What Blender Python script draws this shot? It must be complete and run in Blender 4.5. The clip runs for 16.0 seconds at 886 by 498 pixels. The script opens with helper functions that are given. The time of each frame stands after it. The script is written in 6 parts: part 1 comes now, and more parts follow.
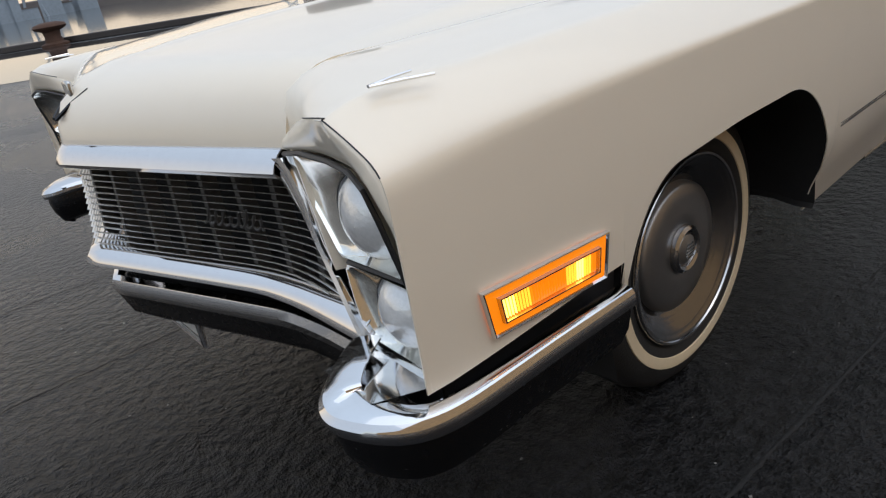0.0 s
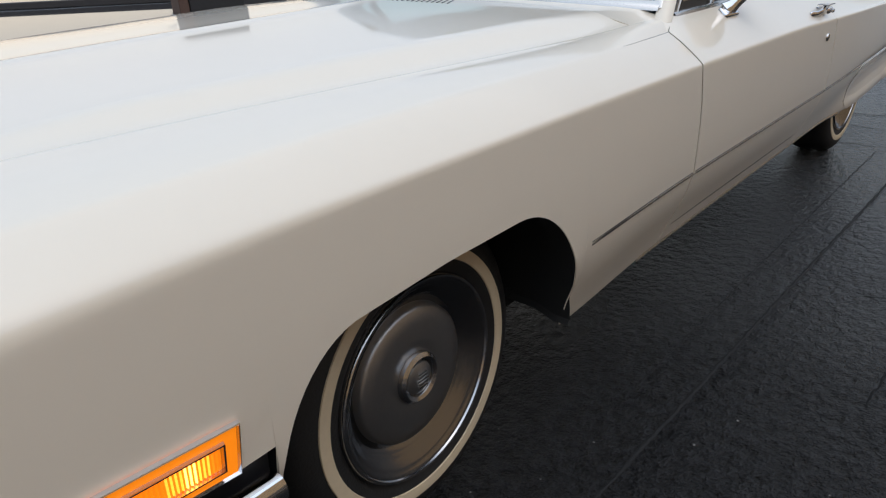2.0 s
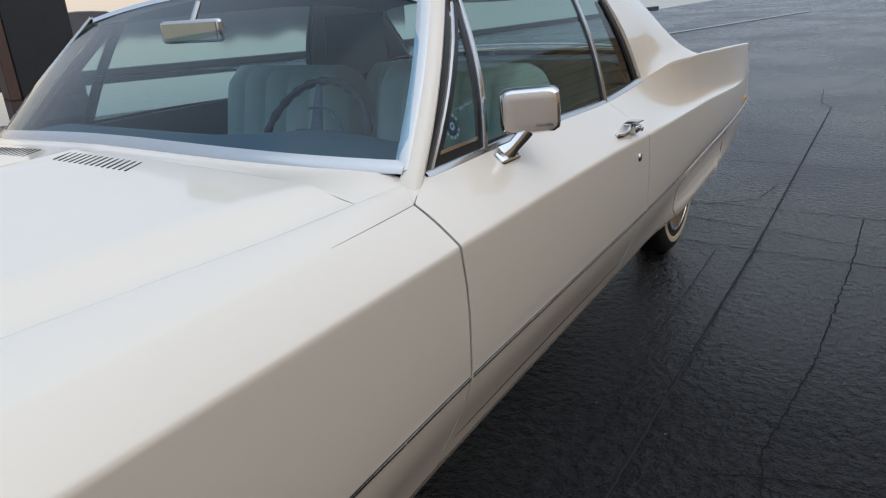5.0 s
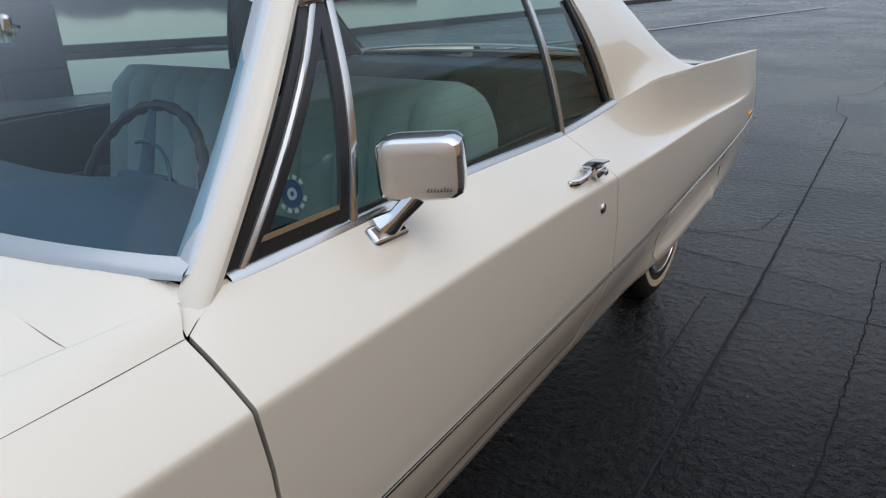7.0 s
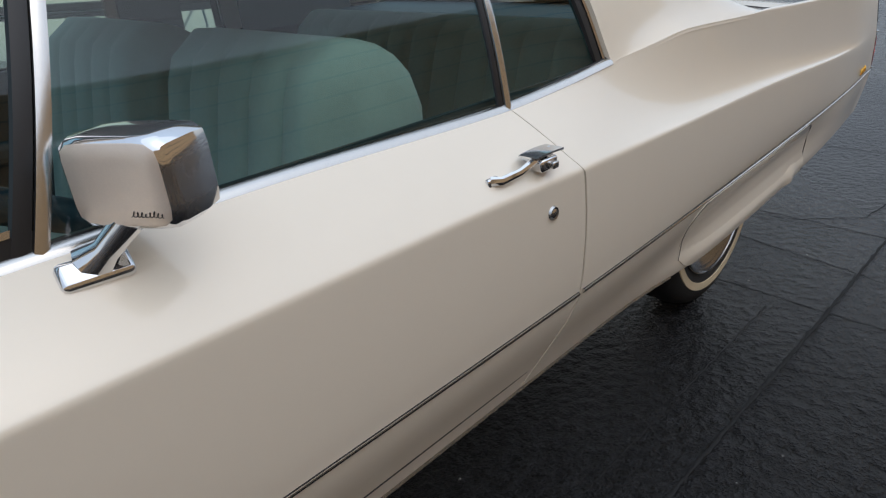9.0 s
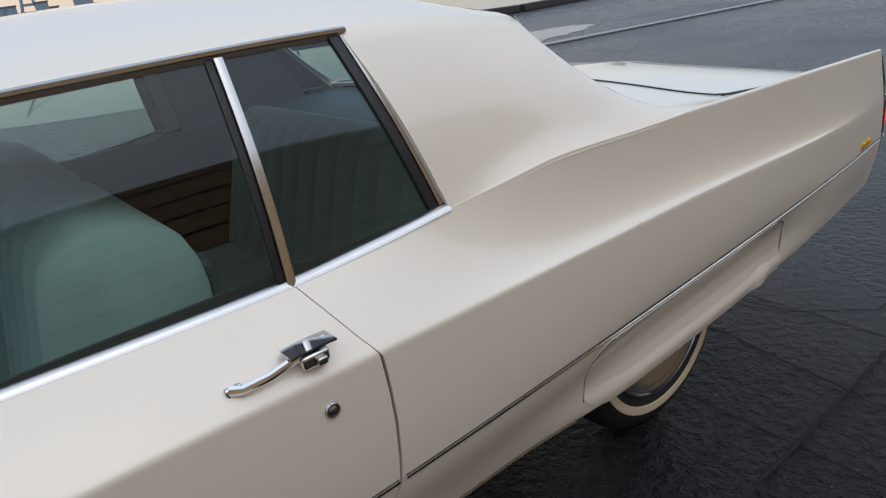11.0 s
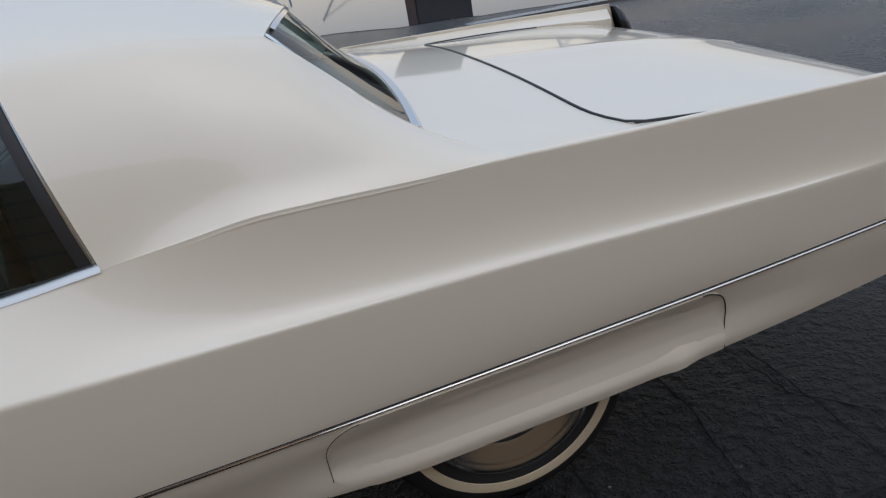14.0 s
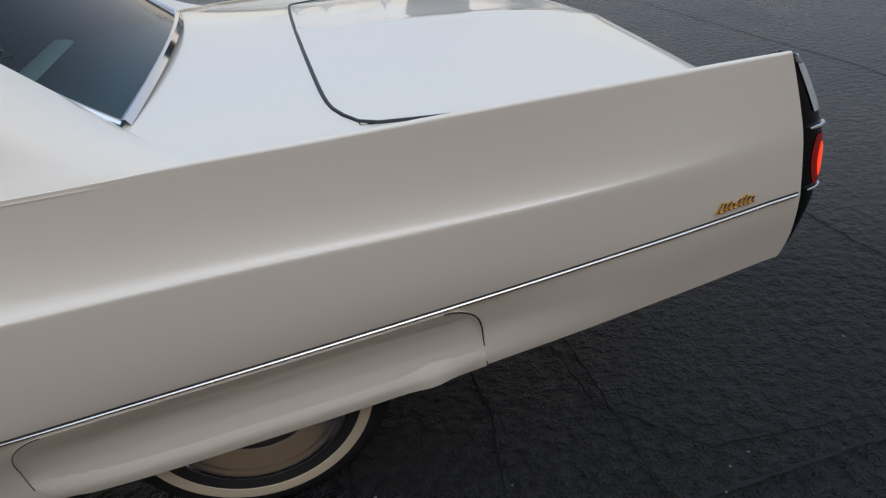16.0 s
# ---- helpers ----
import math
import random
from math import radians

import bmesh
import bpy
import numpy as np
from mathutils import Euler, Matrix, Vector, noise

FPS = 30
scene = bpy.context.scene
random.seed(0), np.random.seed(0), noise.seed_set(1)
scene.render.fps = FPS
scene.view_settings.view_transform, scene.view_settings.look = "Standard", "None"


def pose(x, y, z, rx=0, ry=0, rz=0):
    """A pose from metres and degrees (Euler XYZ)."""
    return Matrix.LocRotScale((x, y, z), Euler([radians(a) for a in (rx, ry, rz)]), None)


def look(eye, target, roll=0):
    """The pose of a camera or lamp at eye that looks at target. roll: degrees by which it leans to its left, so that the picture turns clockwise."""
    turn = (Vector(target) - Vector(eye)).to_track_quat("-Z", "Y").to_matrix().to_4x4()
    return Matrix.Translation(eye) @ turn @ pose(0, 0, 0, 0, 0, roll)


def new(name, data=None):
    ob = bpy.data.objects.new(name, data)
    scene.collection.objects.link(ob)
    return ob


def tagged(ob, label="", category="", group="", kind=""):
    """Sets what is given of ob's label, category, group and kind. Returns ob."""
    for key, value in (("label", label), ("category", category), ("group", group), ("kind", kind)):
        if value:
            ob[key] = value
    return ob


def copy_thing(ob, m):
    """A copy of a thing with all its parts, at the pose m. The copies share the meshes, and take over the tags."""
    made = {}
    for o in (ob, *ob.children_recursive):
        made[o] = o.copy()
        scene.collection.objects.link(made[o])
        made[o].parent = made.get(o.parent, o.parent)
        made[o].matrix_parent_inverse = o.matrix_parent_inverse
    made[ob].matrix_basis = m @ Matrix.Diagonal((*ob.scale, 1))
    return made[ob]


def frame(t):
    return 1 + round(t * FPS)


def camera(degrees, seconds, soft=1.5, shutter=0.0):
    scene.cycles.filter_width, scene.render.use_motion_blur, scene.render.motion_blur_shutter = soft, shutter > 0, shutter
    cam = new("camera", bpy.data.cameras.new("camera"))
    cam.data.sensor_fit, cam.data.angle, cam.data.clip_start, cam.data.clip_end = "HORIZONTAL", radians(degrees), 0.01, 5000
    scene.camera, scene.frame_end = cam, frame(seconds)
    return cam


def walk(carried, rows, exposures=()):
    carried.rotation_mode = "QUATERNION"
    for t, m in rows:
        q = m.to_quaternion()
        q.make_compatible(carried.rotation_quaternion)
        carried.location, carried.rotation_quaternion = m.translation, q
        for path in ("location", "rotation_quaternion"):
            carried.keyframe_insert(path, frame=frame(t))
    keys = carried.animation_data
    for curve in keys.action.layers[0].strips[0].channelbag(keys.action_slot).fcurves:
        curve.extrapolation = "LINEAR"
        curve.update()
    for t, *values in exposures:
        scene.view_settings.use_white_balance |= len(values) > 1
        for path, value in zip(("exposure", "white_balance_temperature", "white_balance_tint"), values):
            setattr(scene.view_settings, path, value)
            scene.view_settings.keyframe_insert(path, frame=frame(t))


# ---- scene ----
cam = camera(66.1, 16.0, soft=1.2)
PATH = [
    (0, (-0.307, -1.659, 1.085), (0.772, -0.189, 0.265), -10.0),
    (0.5, (-0.2, -1.698, 1.073), (0.85, -0.247, 0.183), -9.4),
    (1, (-0.094, -1.742, 1.093), (0.982, -0.329, 0.174), -7.6),
    (1.5, (0.004, -1.754, 1.143), (1.198, -0.439, 0.223), -4.6),
    (2, (0.15, -1.72, 1.183), (1.477, -0.474, 0.353), -3.2),
    (2.5, (0.269, -1.738, 1.188), (1.689, -0.566, 0.408), -3.1),
    (3, (0.396, -1.75, 1.191), (1.86, -0.622, 0.427), -3.6),
    (3.5, (0.525, -1.775, 1.226), (2.031, -0.706, 0.457), -2.2),
    (4, (0.635, -1.76, 1.254), (2.163, -0.696, 0.526), -2.1),
    (4.5, (0.753, -1.705, 1.291), (2.32, -0.671, 0.602), -4.1),
    (7, (1.52, -1.584, 1.331), (3.064, -0.546, 0.598), -2.0),
    (7.5, (1.662, -1.551, 1.32), (3.193, -0.535, 0.528), -3.9),
    (8, (1.812, -1.582, 1.3), (3.301, -0.535, 0.471), -3.8),
    (8.5, (2.001, -1.646, 1.277), (3.396, -0.496, 0.421), -3.1),
    (9, (2.162, -1.695, 1.268), (3.438, -0.41, 0.419), -4.0),
    (9.5, (2.328, -1.736, 1.291), (3.541, -0.36, 0.492), -5.7),
    (10, (2.473, -1.787, 1.341), (3.704, -0.412, 0.569), -6.3),
    (12.5, (3.324, -2.067, 1.469), (4.108, -0.393, 0.706), -9.8),
    (13, (3.551, -2.132, 1.457), (4.24, -0.419, 0.688), -9.6),
    (13.5, (3.763, -2.16, 1.46), (4.237, -0.414, 0.608), -10.7),
    (14, (3.911, -2.134, 1.45), (4.334, -0.388, 0.57), -10.3),
    (14.5, (4.078, -2.168, 1.452), (4.482, -0.411, 0.585), -10.4),
    (15, (4.272, -2.16, 1.448), (4.697, -0.432, 0.536), -10.9),
    (15.5, (4.469, -2.147, 1.453), (4.807, -0.449, 0.45), -8.8),
    (16, (4.612, -2.153, 1.424), (4.908, -0.459, 0.405), -9.6),
]
walk(cam, [(t, look(eye, target, roll)) for t, eye, target, roll in PATH], [(0.0, 0.16, 6540, 10), (1.0, 0.24, 6500, 10), (2.5, 0.05, 6180, 10), (4.5, 0.05, 6120, 10), (7.0, 0.08, 6180, 10), (8.5, 0.12, 6280, 10), (10.0, 0.08, 6160, 10), (12.5, -0.2, 6060, 10), (14.5, -0.25, 5950, 10), (16.0, -0.13, 5880, 10)])

# ---------------- light ----------------
SUN_AZ, SUN_EL = -84.0, 62.0          # degrees: from +x towards +y, above the horizon
world = bpy.data.worlds.new("evening_sky")
scene.world = world
world.use_nodes = True
wn = world.node_tree
bg = wn.nodes["Background"]
sky = wn.nodes.new("ShaderNodeTexSky")
sky.sky_type = "NISHITA"
sky.sun_disc = False
sky.sun_elevation = radians(SUN_EL)
sky.sun_rotation = radians(90 - SUN_AZ)
sky.air_density, sky.dust_density, sky.ozone_density = 1.0, 2.5, 1.0
# a thin even veil of cloud over the whole sky
veil = wn.nodes.new("ShaderNodeBackground")
updown = wn.nodes.new("ShaderNodeTexCoord")
height = wn.nodes.new("ShaderNodeSeparateXYZ")
haze = wn.nodes.new("ShaderNodeValToRGB")
stops = haze.color_ramp.elements
stops[0].position, stops[0].color = 0.0, (1.85, 1.44, 1.07, 1)
stops[1].position, stops[1].color = 1.0, (1.38, 1.64, 1.94, 1)
mid = stops.new(0.16)
mid.color = (1.32, 1.12, 0.92, 1)
mid = stops.new(0.42)
mid.color = (1.10, 1.22, 1.34, 1)
wn.links.new(updown.outputs["Generated"], height.inputs[0])
wn.links.new(height.outputs["Z"], haze.inputs[0])
cool = wn.nodes.new("ShaderNodeValToRGB")
cstops = cool.color_ramp.elements
cstops[0].position, cstops[0].color = 0.0, (0.95, 1.00, 1.06, 1)
cstops[1].position, cstops[1].color = 1.0, (1.42, 1.72, 2.06, 1)
mid = cstops.new(0.4)
mid.color = (1.08, 1.18, 1.28, 1)
toward = wn.nodes.new("ShaderNodeVectorMath")
toward.operation = "DOT_PRODUCT"
toward.inputs[1].default_value = (-0.10, 0.99, 0.0)
glow = wn.nodes.new("ShaderNodeMapRange")
glow.interpolation_type = "SMOOTHSTEP"
glow.inputs["From Min"].default_value, glow.inputs["From Max"].default_value = 0.25, 0.95
blend = wn.nodes.new("ShaderNodeMix")
blend.data_type = "RGBA"
wn.links.new(height.outputs["Z"], cool.inputs[0])
wn.links.new(updown.outputs["Generated"], toward.inputs[0])
wn.links.new(toward.outputs["Value"], glow.inputs["Value"])
wn.links.new(glow.outputs[0], blend.inputs["Factor"])
wn.links.new(cool.outputs[0], blend.inputs["A"])
wn.links.new(haze.outputs[0], blend.inputs["B"])
wn.links.new(blend.outputs["Result"], veil.inputs[0])
veil.inputs[1].default_value = 0.42
both = wn.nodes.new("ShaderNodeAddShader")
wn.links.new(sky.outputs[0], bg.inputs[0])
bg.inputs[1].default_value = 0.07
wn.links.new(bg.outputs[0], both.inputs[0])
wn.links.new(veil.outputs[0], both.inputs[1])
wn.links.new(both.outputs[0], wn.nodes["World Output"].inputs["Surface"])
sun = new("sun", bpy.data.lights.new("sun", "SUN"))
sun.data.energy, sun.data.angle, sun.data.color = 0.6, radians(110), (1.0, 0.94, 0.86)
sun_dir = Vector((math.cos(radians(SUN_AZ)) * math.cos(radians(SUN_EL)), math.sin(radians(SUN_AZ)) * math.cos(radians(SUN_EL)), math.sin(radians(SUN_EL))))
sun.matrix_world = look(sun_dir * 60, (0, 0, 0))
scene.view_settings.exposure = 0.0

# ---------------- materials ----------------
def mat(name, base, rough=0.5, metal=0.0, var=0.06, scale=8.0, bump=0.0, bscale=60.0, coat=0.0, coat_rough=0.04, emit=None, power=0.0, rvar=0.0, spec=0.5, sheen=0.0):
    m = bpy.data.materials.new(name)
    m.use_nodes = True
    nt = m.node_tree
    b = nt.nodes["Principled BSDF"]
    b.inputs["Base Color"].default_value = (*base, 1)
    b.inputs["Roughness"].default_value = rough
    b.inputs["Metallic"].default_value = metal
    b.inputs["Specular IOR Level"].default_value = spec
    b.inputs["Coat Weight"].default_value = coat
    b.inputs["Coat Roughness"].default_value = coat_rough
    b.inputs["Sheen Weight"].default_value = sheen
    co = nt.nodes.new("ShaderNodeTexCoord")
    if var > 0:
        n1, n2 = nt.nodes.new("ShaderNodeTexNoise"), nt.nodes.new("ShaderNodeTexNoise")
        n1.inputs["Scale"].default_value, n2.inputs["Scale"].default_value = scale, scale * 7
        n1.inputs["Detail"].default_value = 6
        n2.inputs["Detail"].default_value = 4
        mx = nt.nodes.new("ShaderNodeMath")
        mx.operation = "MULTIPLY_ADD"
        mx.inputs[1].default_value = 0.5
        nt.links.new(co.outputs["Object"], n1.inputs["Vector"])
        nt.links.new(co.outputs["Object"], n2.inputs["Vector"])
        nt.links.new(n1.outputs["Fac"], mx.inputs[0])
        half = nt.nodes.new("ShaderNodeMath")
        half.operation = "MULTIPLY"
        half.inputs[1].default_value = 0.5
        nt.links.new(n2.outputs["Fac"], half.inputs[0])
        nt.links.new(half.outputs[0], mx.inputs[2])
        ramp = nt.nodes.new("ShaderNodeMix")
        ramp.data_type = "RGBA"
        ramp.inputs["A"].default_value = (*[c * (1 - var * 1.6) for c in base], 1)
        ramp.inputs["B"].default_value = (*[min(1, c * (1 + var * 1.6)) for c in base], 1)
        nt.links.new(mx.outputs[0], ramp.inputs["Factor"])
        nt.links.new(ramp.outputs["Result"], b.inputs["Base Color"])
        if rvar > 0:
            r = nt.nodes.new("ShaderNodeMapRange")
            r.inputs["To Min"].default_value, r.inputs["To Max"].default_value = max(0.02, rough - rvar), min(1, rough + rvar)
            nt.links.new(mx.outputs[0], r.inputs["Value"])
            nt.links.new(r.outputs[0], b.inputs["Roughness"])
    if bump > 0:
        n3 = nt.nodes.new("ShaderNodeTexNoise")
        n3.inputs["Scale"].default_value, n3.inputs["Detail"].default_value = bscale, 5
        bp = nt.nodes.new("ShaderNodeBump")
        bp.inputs["Strength"].default_value, bp.inputs["Distance"].default_value = bump, 0.01
        nt.links.new(co.outputs["Object"], n3.inputs["Vector"])
        nt.links.new(n3.outputs["Fac"], bp.inputs["Height"])
        nt.links.new(bp.outputs[0], b.inputs["Normal"])
    if emit:
        b.inputs["Emission Color"].default_value = (*emit, 1)
        b.inputs["Emission Strength"].default_value = power
    return m


def glass_mat(name, tint, rough=0.0, mirror=0.03):
    m = bpy.data.materials.new(name)
    m.use_nodes = True
    nt = m.node_tree
    nt.nodes.remove(nt.nodes["Principled BSDF"])
    out = nt.nodes["Material Output"]
    tr, gl, mx = nt.nodes.new("ShaderNodeBsdfTransparent"), nt.nodes.new("ShaderNodeBsdfGlossy"), nt.nodes.new("ShaderNodeMixShader")
    lw = nt.nodes.new("ShaderNodeLayerWeight")
    lw.inputs["Blend"].default_value = 0.5
    pw, fr = nt.nodes.new("ShaderNodeMath"), nt.nodes.new("ShaderNodeMath")
    pw.operation, fr.operation = "POWER", "MULTIPLY_ADD"
    pw.inputs[1].default_value, fr.inputs[1].default_value, fr.inputs[2].default_value = 5.0, 0.94, mirror
    nt.links.new(lw.outputs["Facing"], pw.inputs[0])
    nt.links.new(pw.outputs[0], fr.inputs[0])
    tr.inputs["Color"].default_value = (*tint, 1)
    gl.inputs["Roughness"].default_value = rough
    nt.links.new(fr.outputs[0], mx.inputs[0])
    nt.links.new(tr.outputs[0], mx.inputs[1])
    nt.links.new(gl.outputs[0], mx.inputs[2])
    nt.links.new(mx.outputs[0], out.inputs["Surface"])
    return m


PAINT = mat("ivory_paint", (0.825, 0.74, 0.605), 0.42, var=0.012, scale=3, coat=1.0, coat_rough=0.055, bump=0.006, bscale=900)
CHROME = mat("chrome", (0.74, 0.74, 0.75), 0.07, 1.0, var=0.03, scale=9, rvar=0.03)
GRILLE_DARK = mat("dark_grille_core", (0.05, 0.047, 0.044), 0.55, 0.2, var=0.2, scale=20)
GRILLE_BAR = mat("bright_grille_edge", (0.78, 0.76, 0.72), 0.24, 1.0, var=0.1, scale=25, rvar=0.08)
CHROME_DULL = mat("satin_chrome", (0.55, 0.54, 0.52), 0.22, 1.0, var=0.04, scale=9, rvar=0.03)
MOULDING = mat("satin_moulding", (0.66, 0.63, 0.58), 0.26, 1.0, var=0.05, scale=9, rvar=0.04)
BLACK = mat("black_paint", (0.012, 0.012, 0.013), 0.5, var=0.2, scale=20)
# near-black for the underbody; also paints shade into gaps and recesses
CAVITY = mat("underbody_and_recess_shade", (0.010, 0.010, 0.010), 0.9, var=0.3, scale=15)
RUBBER = mat("tyre_rubber", (0.014, 0.014, 0.014), 0.62, var=0.2, scale=25, bump=0.2, bscale=180)
SEAL = mat("rubber_seal", (0.012, 0.012, 0.013), 0.45, var=0.15, scale=30)
WHITEWALL = mat("cream_whitewall", (0.66, 0.55, 0.38), 0.55, var=0.08, scale=12, bump=0.05, bscale=200)
COVER_GREY = mat("wheel_cover_grey", (0.33, 0.325, 0.32), 0.36, 0.9, var=0.08, scale=16, rvar=0.06)
COVER_BRIGHT = mat("wheel_cover_bright", (0.50, 0.50, 0.51), 0.16, 1.0, var=0.05, scale=18, rvar=0.04)
COVER_DISH = mat("wheel_cover_dish", (0.27, 0.27, 0.275), 0.22, 1.0, var=0.07, scale=14, rvar=0.05)
AMBER = mat("amber_lens", (0.75, 0.19, 0.01), 0.14, var=0.15, scale=30, emit=(1.0, 0.25, 0.004), power=0.7, coat=0.5)
BULB_SOFT = mat("amber_bulb_halo", (1.0, 0.45, 0.06), 0.3, var=0, emit=(1.0, 0.40, 0.03), power=1.5)
BULB = mat("amber_bulb_glow", (1.0, 0.6, 0.15), 0.3, var=0, emit=(1.0, 0.55, 0.10), power=3.2)
RED = mat("red_lens", (0.16, 0.008, 0.006), 0.15, var=0.1, scale=40, emit=(1.0, 0.03, 0.01), power=0.07)
RED_GLOW = mat("red_lamp_glow", (0.9, 0.06, 0.02), 0.3, var=0, emit=(1.0, 0.06, 0.012), power=0.9)
LAMP_GLASS = mat("headlamp_lens", (0.84, 0.86, 0.85), 0.12, 0.35, var=0.16, scale=26, bump=0.22, bscale=55, coat=1.0)
REFLECTOR = mat("headlamp_bezel", (0.88, 0.87, 0.82), 0.17, 1.0, var=0.1, scale=20, rvar=0.07)
GOLD = mat("gold_script", (0.75, 0.43, 0.08), 0.25, 1.0, var=0.2, scale=60)
SEAT = mat("sea_green_cloth", (0.44, 0.53, 0.475), 0.85, var=0.10, scale=14, bump=0.25, bscale=500, sheen=0.3)
SEAT_DARK = mat("dark_green_vinyl", (0.055, 0.10, 0.10), 0.5, var=0.1, scale=12, bump=0.1, bscale=300)
DASH = mat("blue_green_dash", (0.03, 0.062, 0.082), 0.55, var=0.12, scale=10, bump=0.08, bscale=240)
TRIM_IN = mat("door_card_vinyl", (0.045, 0.06, 0.062), 0.6, var=0.12, scale=9, bump=0.08, bscale=260)
LINER = mat("headliner_cloth", (0.12, 0.17, 0.18), 0.9, var=0.08, scale=12, bump=0.1, bscale=400)
CARPET = mat("dark_carpet", (0.02, 0.03, 0.032), 0.95, var=0.2, scale=30)
GLASS = glass_mat("tinted_glass", (0.60, 0.73, 0.71), mirror=0.05)
WINDSHIELD = glass_mat("windscreen_glass", (0.66, 0.82, 0.89), mirror=0.05)
BLUE_STICKER = mat("blue_sticker", (0.03, 0.08, 0.22), 0.5, var=0.1, scale=60)
WHITE_STICKER = mat("white_sticker_print", (0.6, 0.63, 0.66), 0.5, var=0.1, scale=60)
PLATE = mat("licence_plate", (0.55, 0.54, 0.50), 0.4, var=0.12, scale=20)
STEEL_RUST = mat("rusty_iron", (0.075, 0.038, 0.024), 0.8, 0.2, var=0.35, scale=7, bump=0.4, bscale=50)
RAIL_STEEL = mat("rail_steel", (0.35, 0.34, 0.33), 0.22, 1.0, var=0.2, scale=9, rvar=0.15)
POST_DARK = mat("dark_steel_post", (0.022, 0.020, 0.020), 0.6, var=0.3, scale=2, bump=0.2, bscale=12)
POST_BROWN = mat("brown_steel_post", (0.10, 0.055, 0.038), 0.75, var=0.3, scale=3, bump=0.2, bscale=20)
TIMBER = mat("dark_quay_timber", (0.045, 0.038, 0.035), 0.7, var=0.3, scale=4, bump=0.4, bscale=18)

# ---------------- helpers ----------------
def part(name, bm, material, parent, label="", smooth=40, solid=0.0, bevel=0.0):
    me = bpy.data.meshes.new(name)
    bm.to_mesh(me)
    bm.free()
    me.materials.append(material)
    if smooth:
        for p in me.polygons:
            p.use_smooth = True
        me.set_sharp_from_angle(angle=radians(smooth))
        if solid:
            uses = [0] * len(me.edges)
            for p in me.polygons:
                for k in p.loop_indices:
                    uses[me.loops[k].edge_index] += 1
            for e, n in zip(me.edges, uses):
                if n == 1:
                    e.use_edge_sharp = True
    ob = new(name, me)
    if parent is not None:
        ob.parent = parent
    if solid:
        md = ob.modifiers.new("thickness", "SOLIDIFY")
        md.thickness, md.offset = solid, -1
    if bevel:
        md = ob.modifiers.new("edge", "BEVEL")
        md.width, md.segments, md.limit_method, md.angle_limit = bevel, 2, "ANGLE", radians(35)
    if label:
        ob["label"] = label
    return ob


def pch(*pairs):
    """Smooth curve through (x, value) pairs, without overshoot."""
    xs, ys = np.array([p[0] for p in pairs], float), np.array([p[1] for p in pairs], float)
    h, d = np.diff(xs), np.diff(ys) / np.diff(xs)
    m = np.zeros(len(xs))
    m[0], m[-1] = d[0], d[-1]
    for i in range(1, len(xs) - 1):
        if d[i - 1] * d[i] > 0:
            w1, w2 = 2 * h[i] + h[i - 1], h[i] + 2 * h[i - 1]
            m[i] = (w1 + w2) / (w1 / d[i - 1] + w2 / d[i])

    def f(x):
        x = min(max(x, xs[0]), xs[-1])
        i = min(int(np.searchsorted(xs, x, "right")) - 1, len(h) - 1)
        t = (x - xs[i]) / h[i]
        return float((2 * t**3 - 3 * t**2 + 1) * ys[i] + (t**3 - 2 * t**2 + t) * h[i] * m[i] + (3 * t**2 - 2 * t**3) * ys[i + 1] + (t**3 - t**2) * h[i] * m[i + 1])
    return f


def grid(rows, flip=False, close=False, bm=None):
    """A sheet of quads through rows of points."""
    bm = bm or bmesh.new()
    vs = [[bm.verts.new(p) for p in r] for r in rows]
    n = len(rows[0])
    for i in range(len(rows) - 1):
        for j in range(n if close else n - 1):
            k = (j + 1) % n
            q = [vs[i][j], vs[i][k], vs[i + 1][k], vs[i + 1][j]]
            if flip:
                q.reverse()
            bm.faces.new(q)
    return bm


def tube(points, r, n=8, bm=None, flat=1.0, caps=True):
    """A rod along points; flat squeezes its height."""
    bm = bm or bmesh.new()
    pts = [Vector(p) for p in points]
    rows, up = [], Vector((0, 0, 1))
    for i, p in enumerate(pts):
        d = (pts[min(i + 1, len(pts) - 1)] - pts[max(i - 1, 0)]).normalized()
        a = d.cross(up)
        if a.length < 0.05:
            a = d.cross(Vector((1, 0, 0)))
        a.normalize()
        b = a.cross(d)
        rr = r[i] if isinstance(r, (list, tuple)) else r
        rows.append([p + a * rr * math.cos(2 * math.pi * k / n) + b * rr * flat * math.sin(2 * math.pi * k / n) for k in range(n)])
    grid(rows, close=True, bm=bm)
    if caps:
        bm.verts.ensure_lookup_table()
        base = len(bm.verts) - n * len(rows)
        bm.faces.new([bm.verts[base + k] for k in range(n)][::-1])
        bm.faces.new([bm.verts[base + n * (len(rows) - 1) + k] for k in range(n)])
    return bm


def block(cx, cy, cz, sx, sy, sz, bm=None, m=None):
    bm = bm or bmesh.new()
    t = Matrix.Translation((cx, cy, cz)) @ Matrix.Diagonal((sx, sy, sz, 1))
    bmesh.ops.create_cube(bm, size=1, matrix=(m @ t) if m else t)
    return bm


def lathe(profile, n=64, bm=None):
    """Revolves (radius, depth) about the y axis; depth runs along -y."""
    rows = [[(r * math.cos(2 * math.pi * k / n), -d, r * math.sin(2 * math.pi * k / n)) for k in range(n)] for r, d in profile]
    return grid(rows, close=True, bm=bm)


def lin(a, b, n):
    return [a + (b - a) * i / (n - 1) for i in range(n)]


def mix(a, b, t):
    return a + (b - a) * t


def lerp3(a, b, t):
    return tuple(mix(p, q, t) for p, q in zip(a, b))

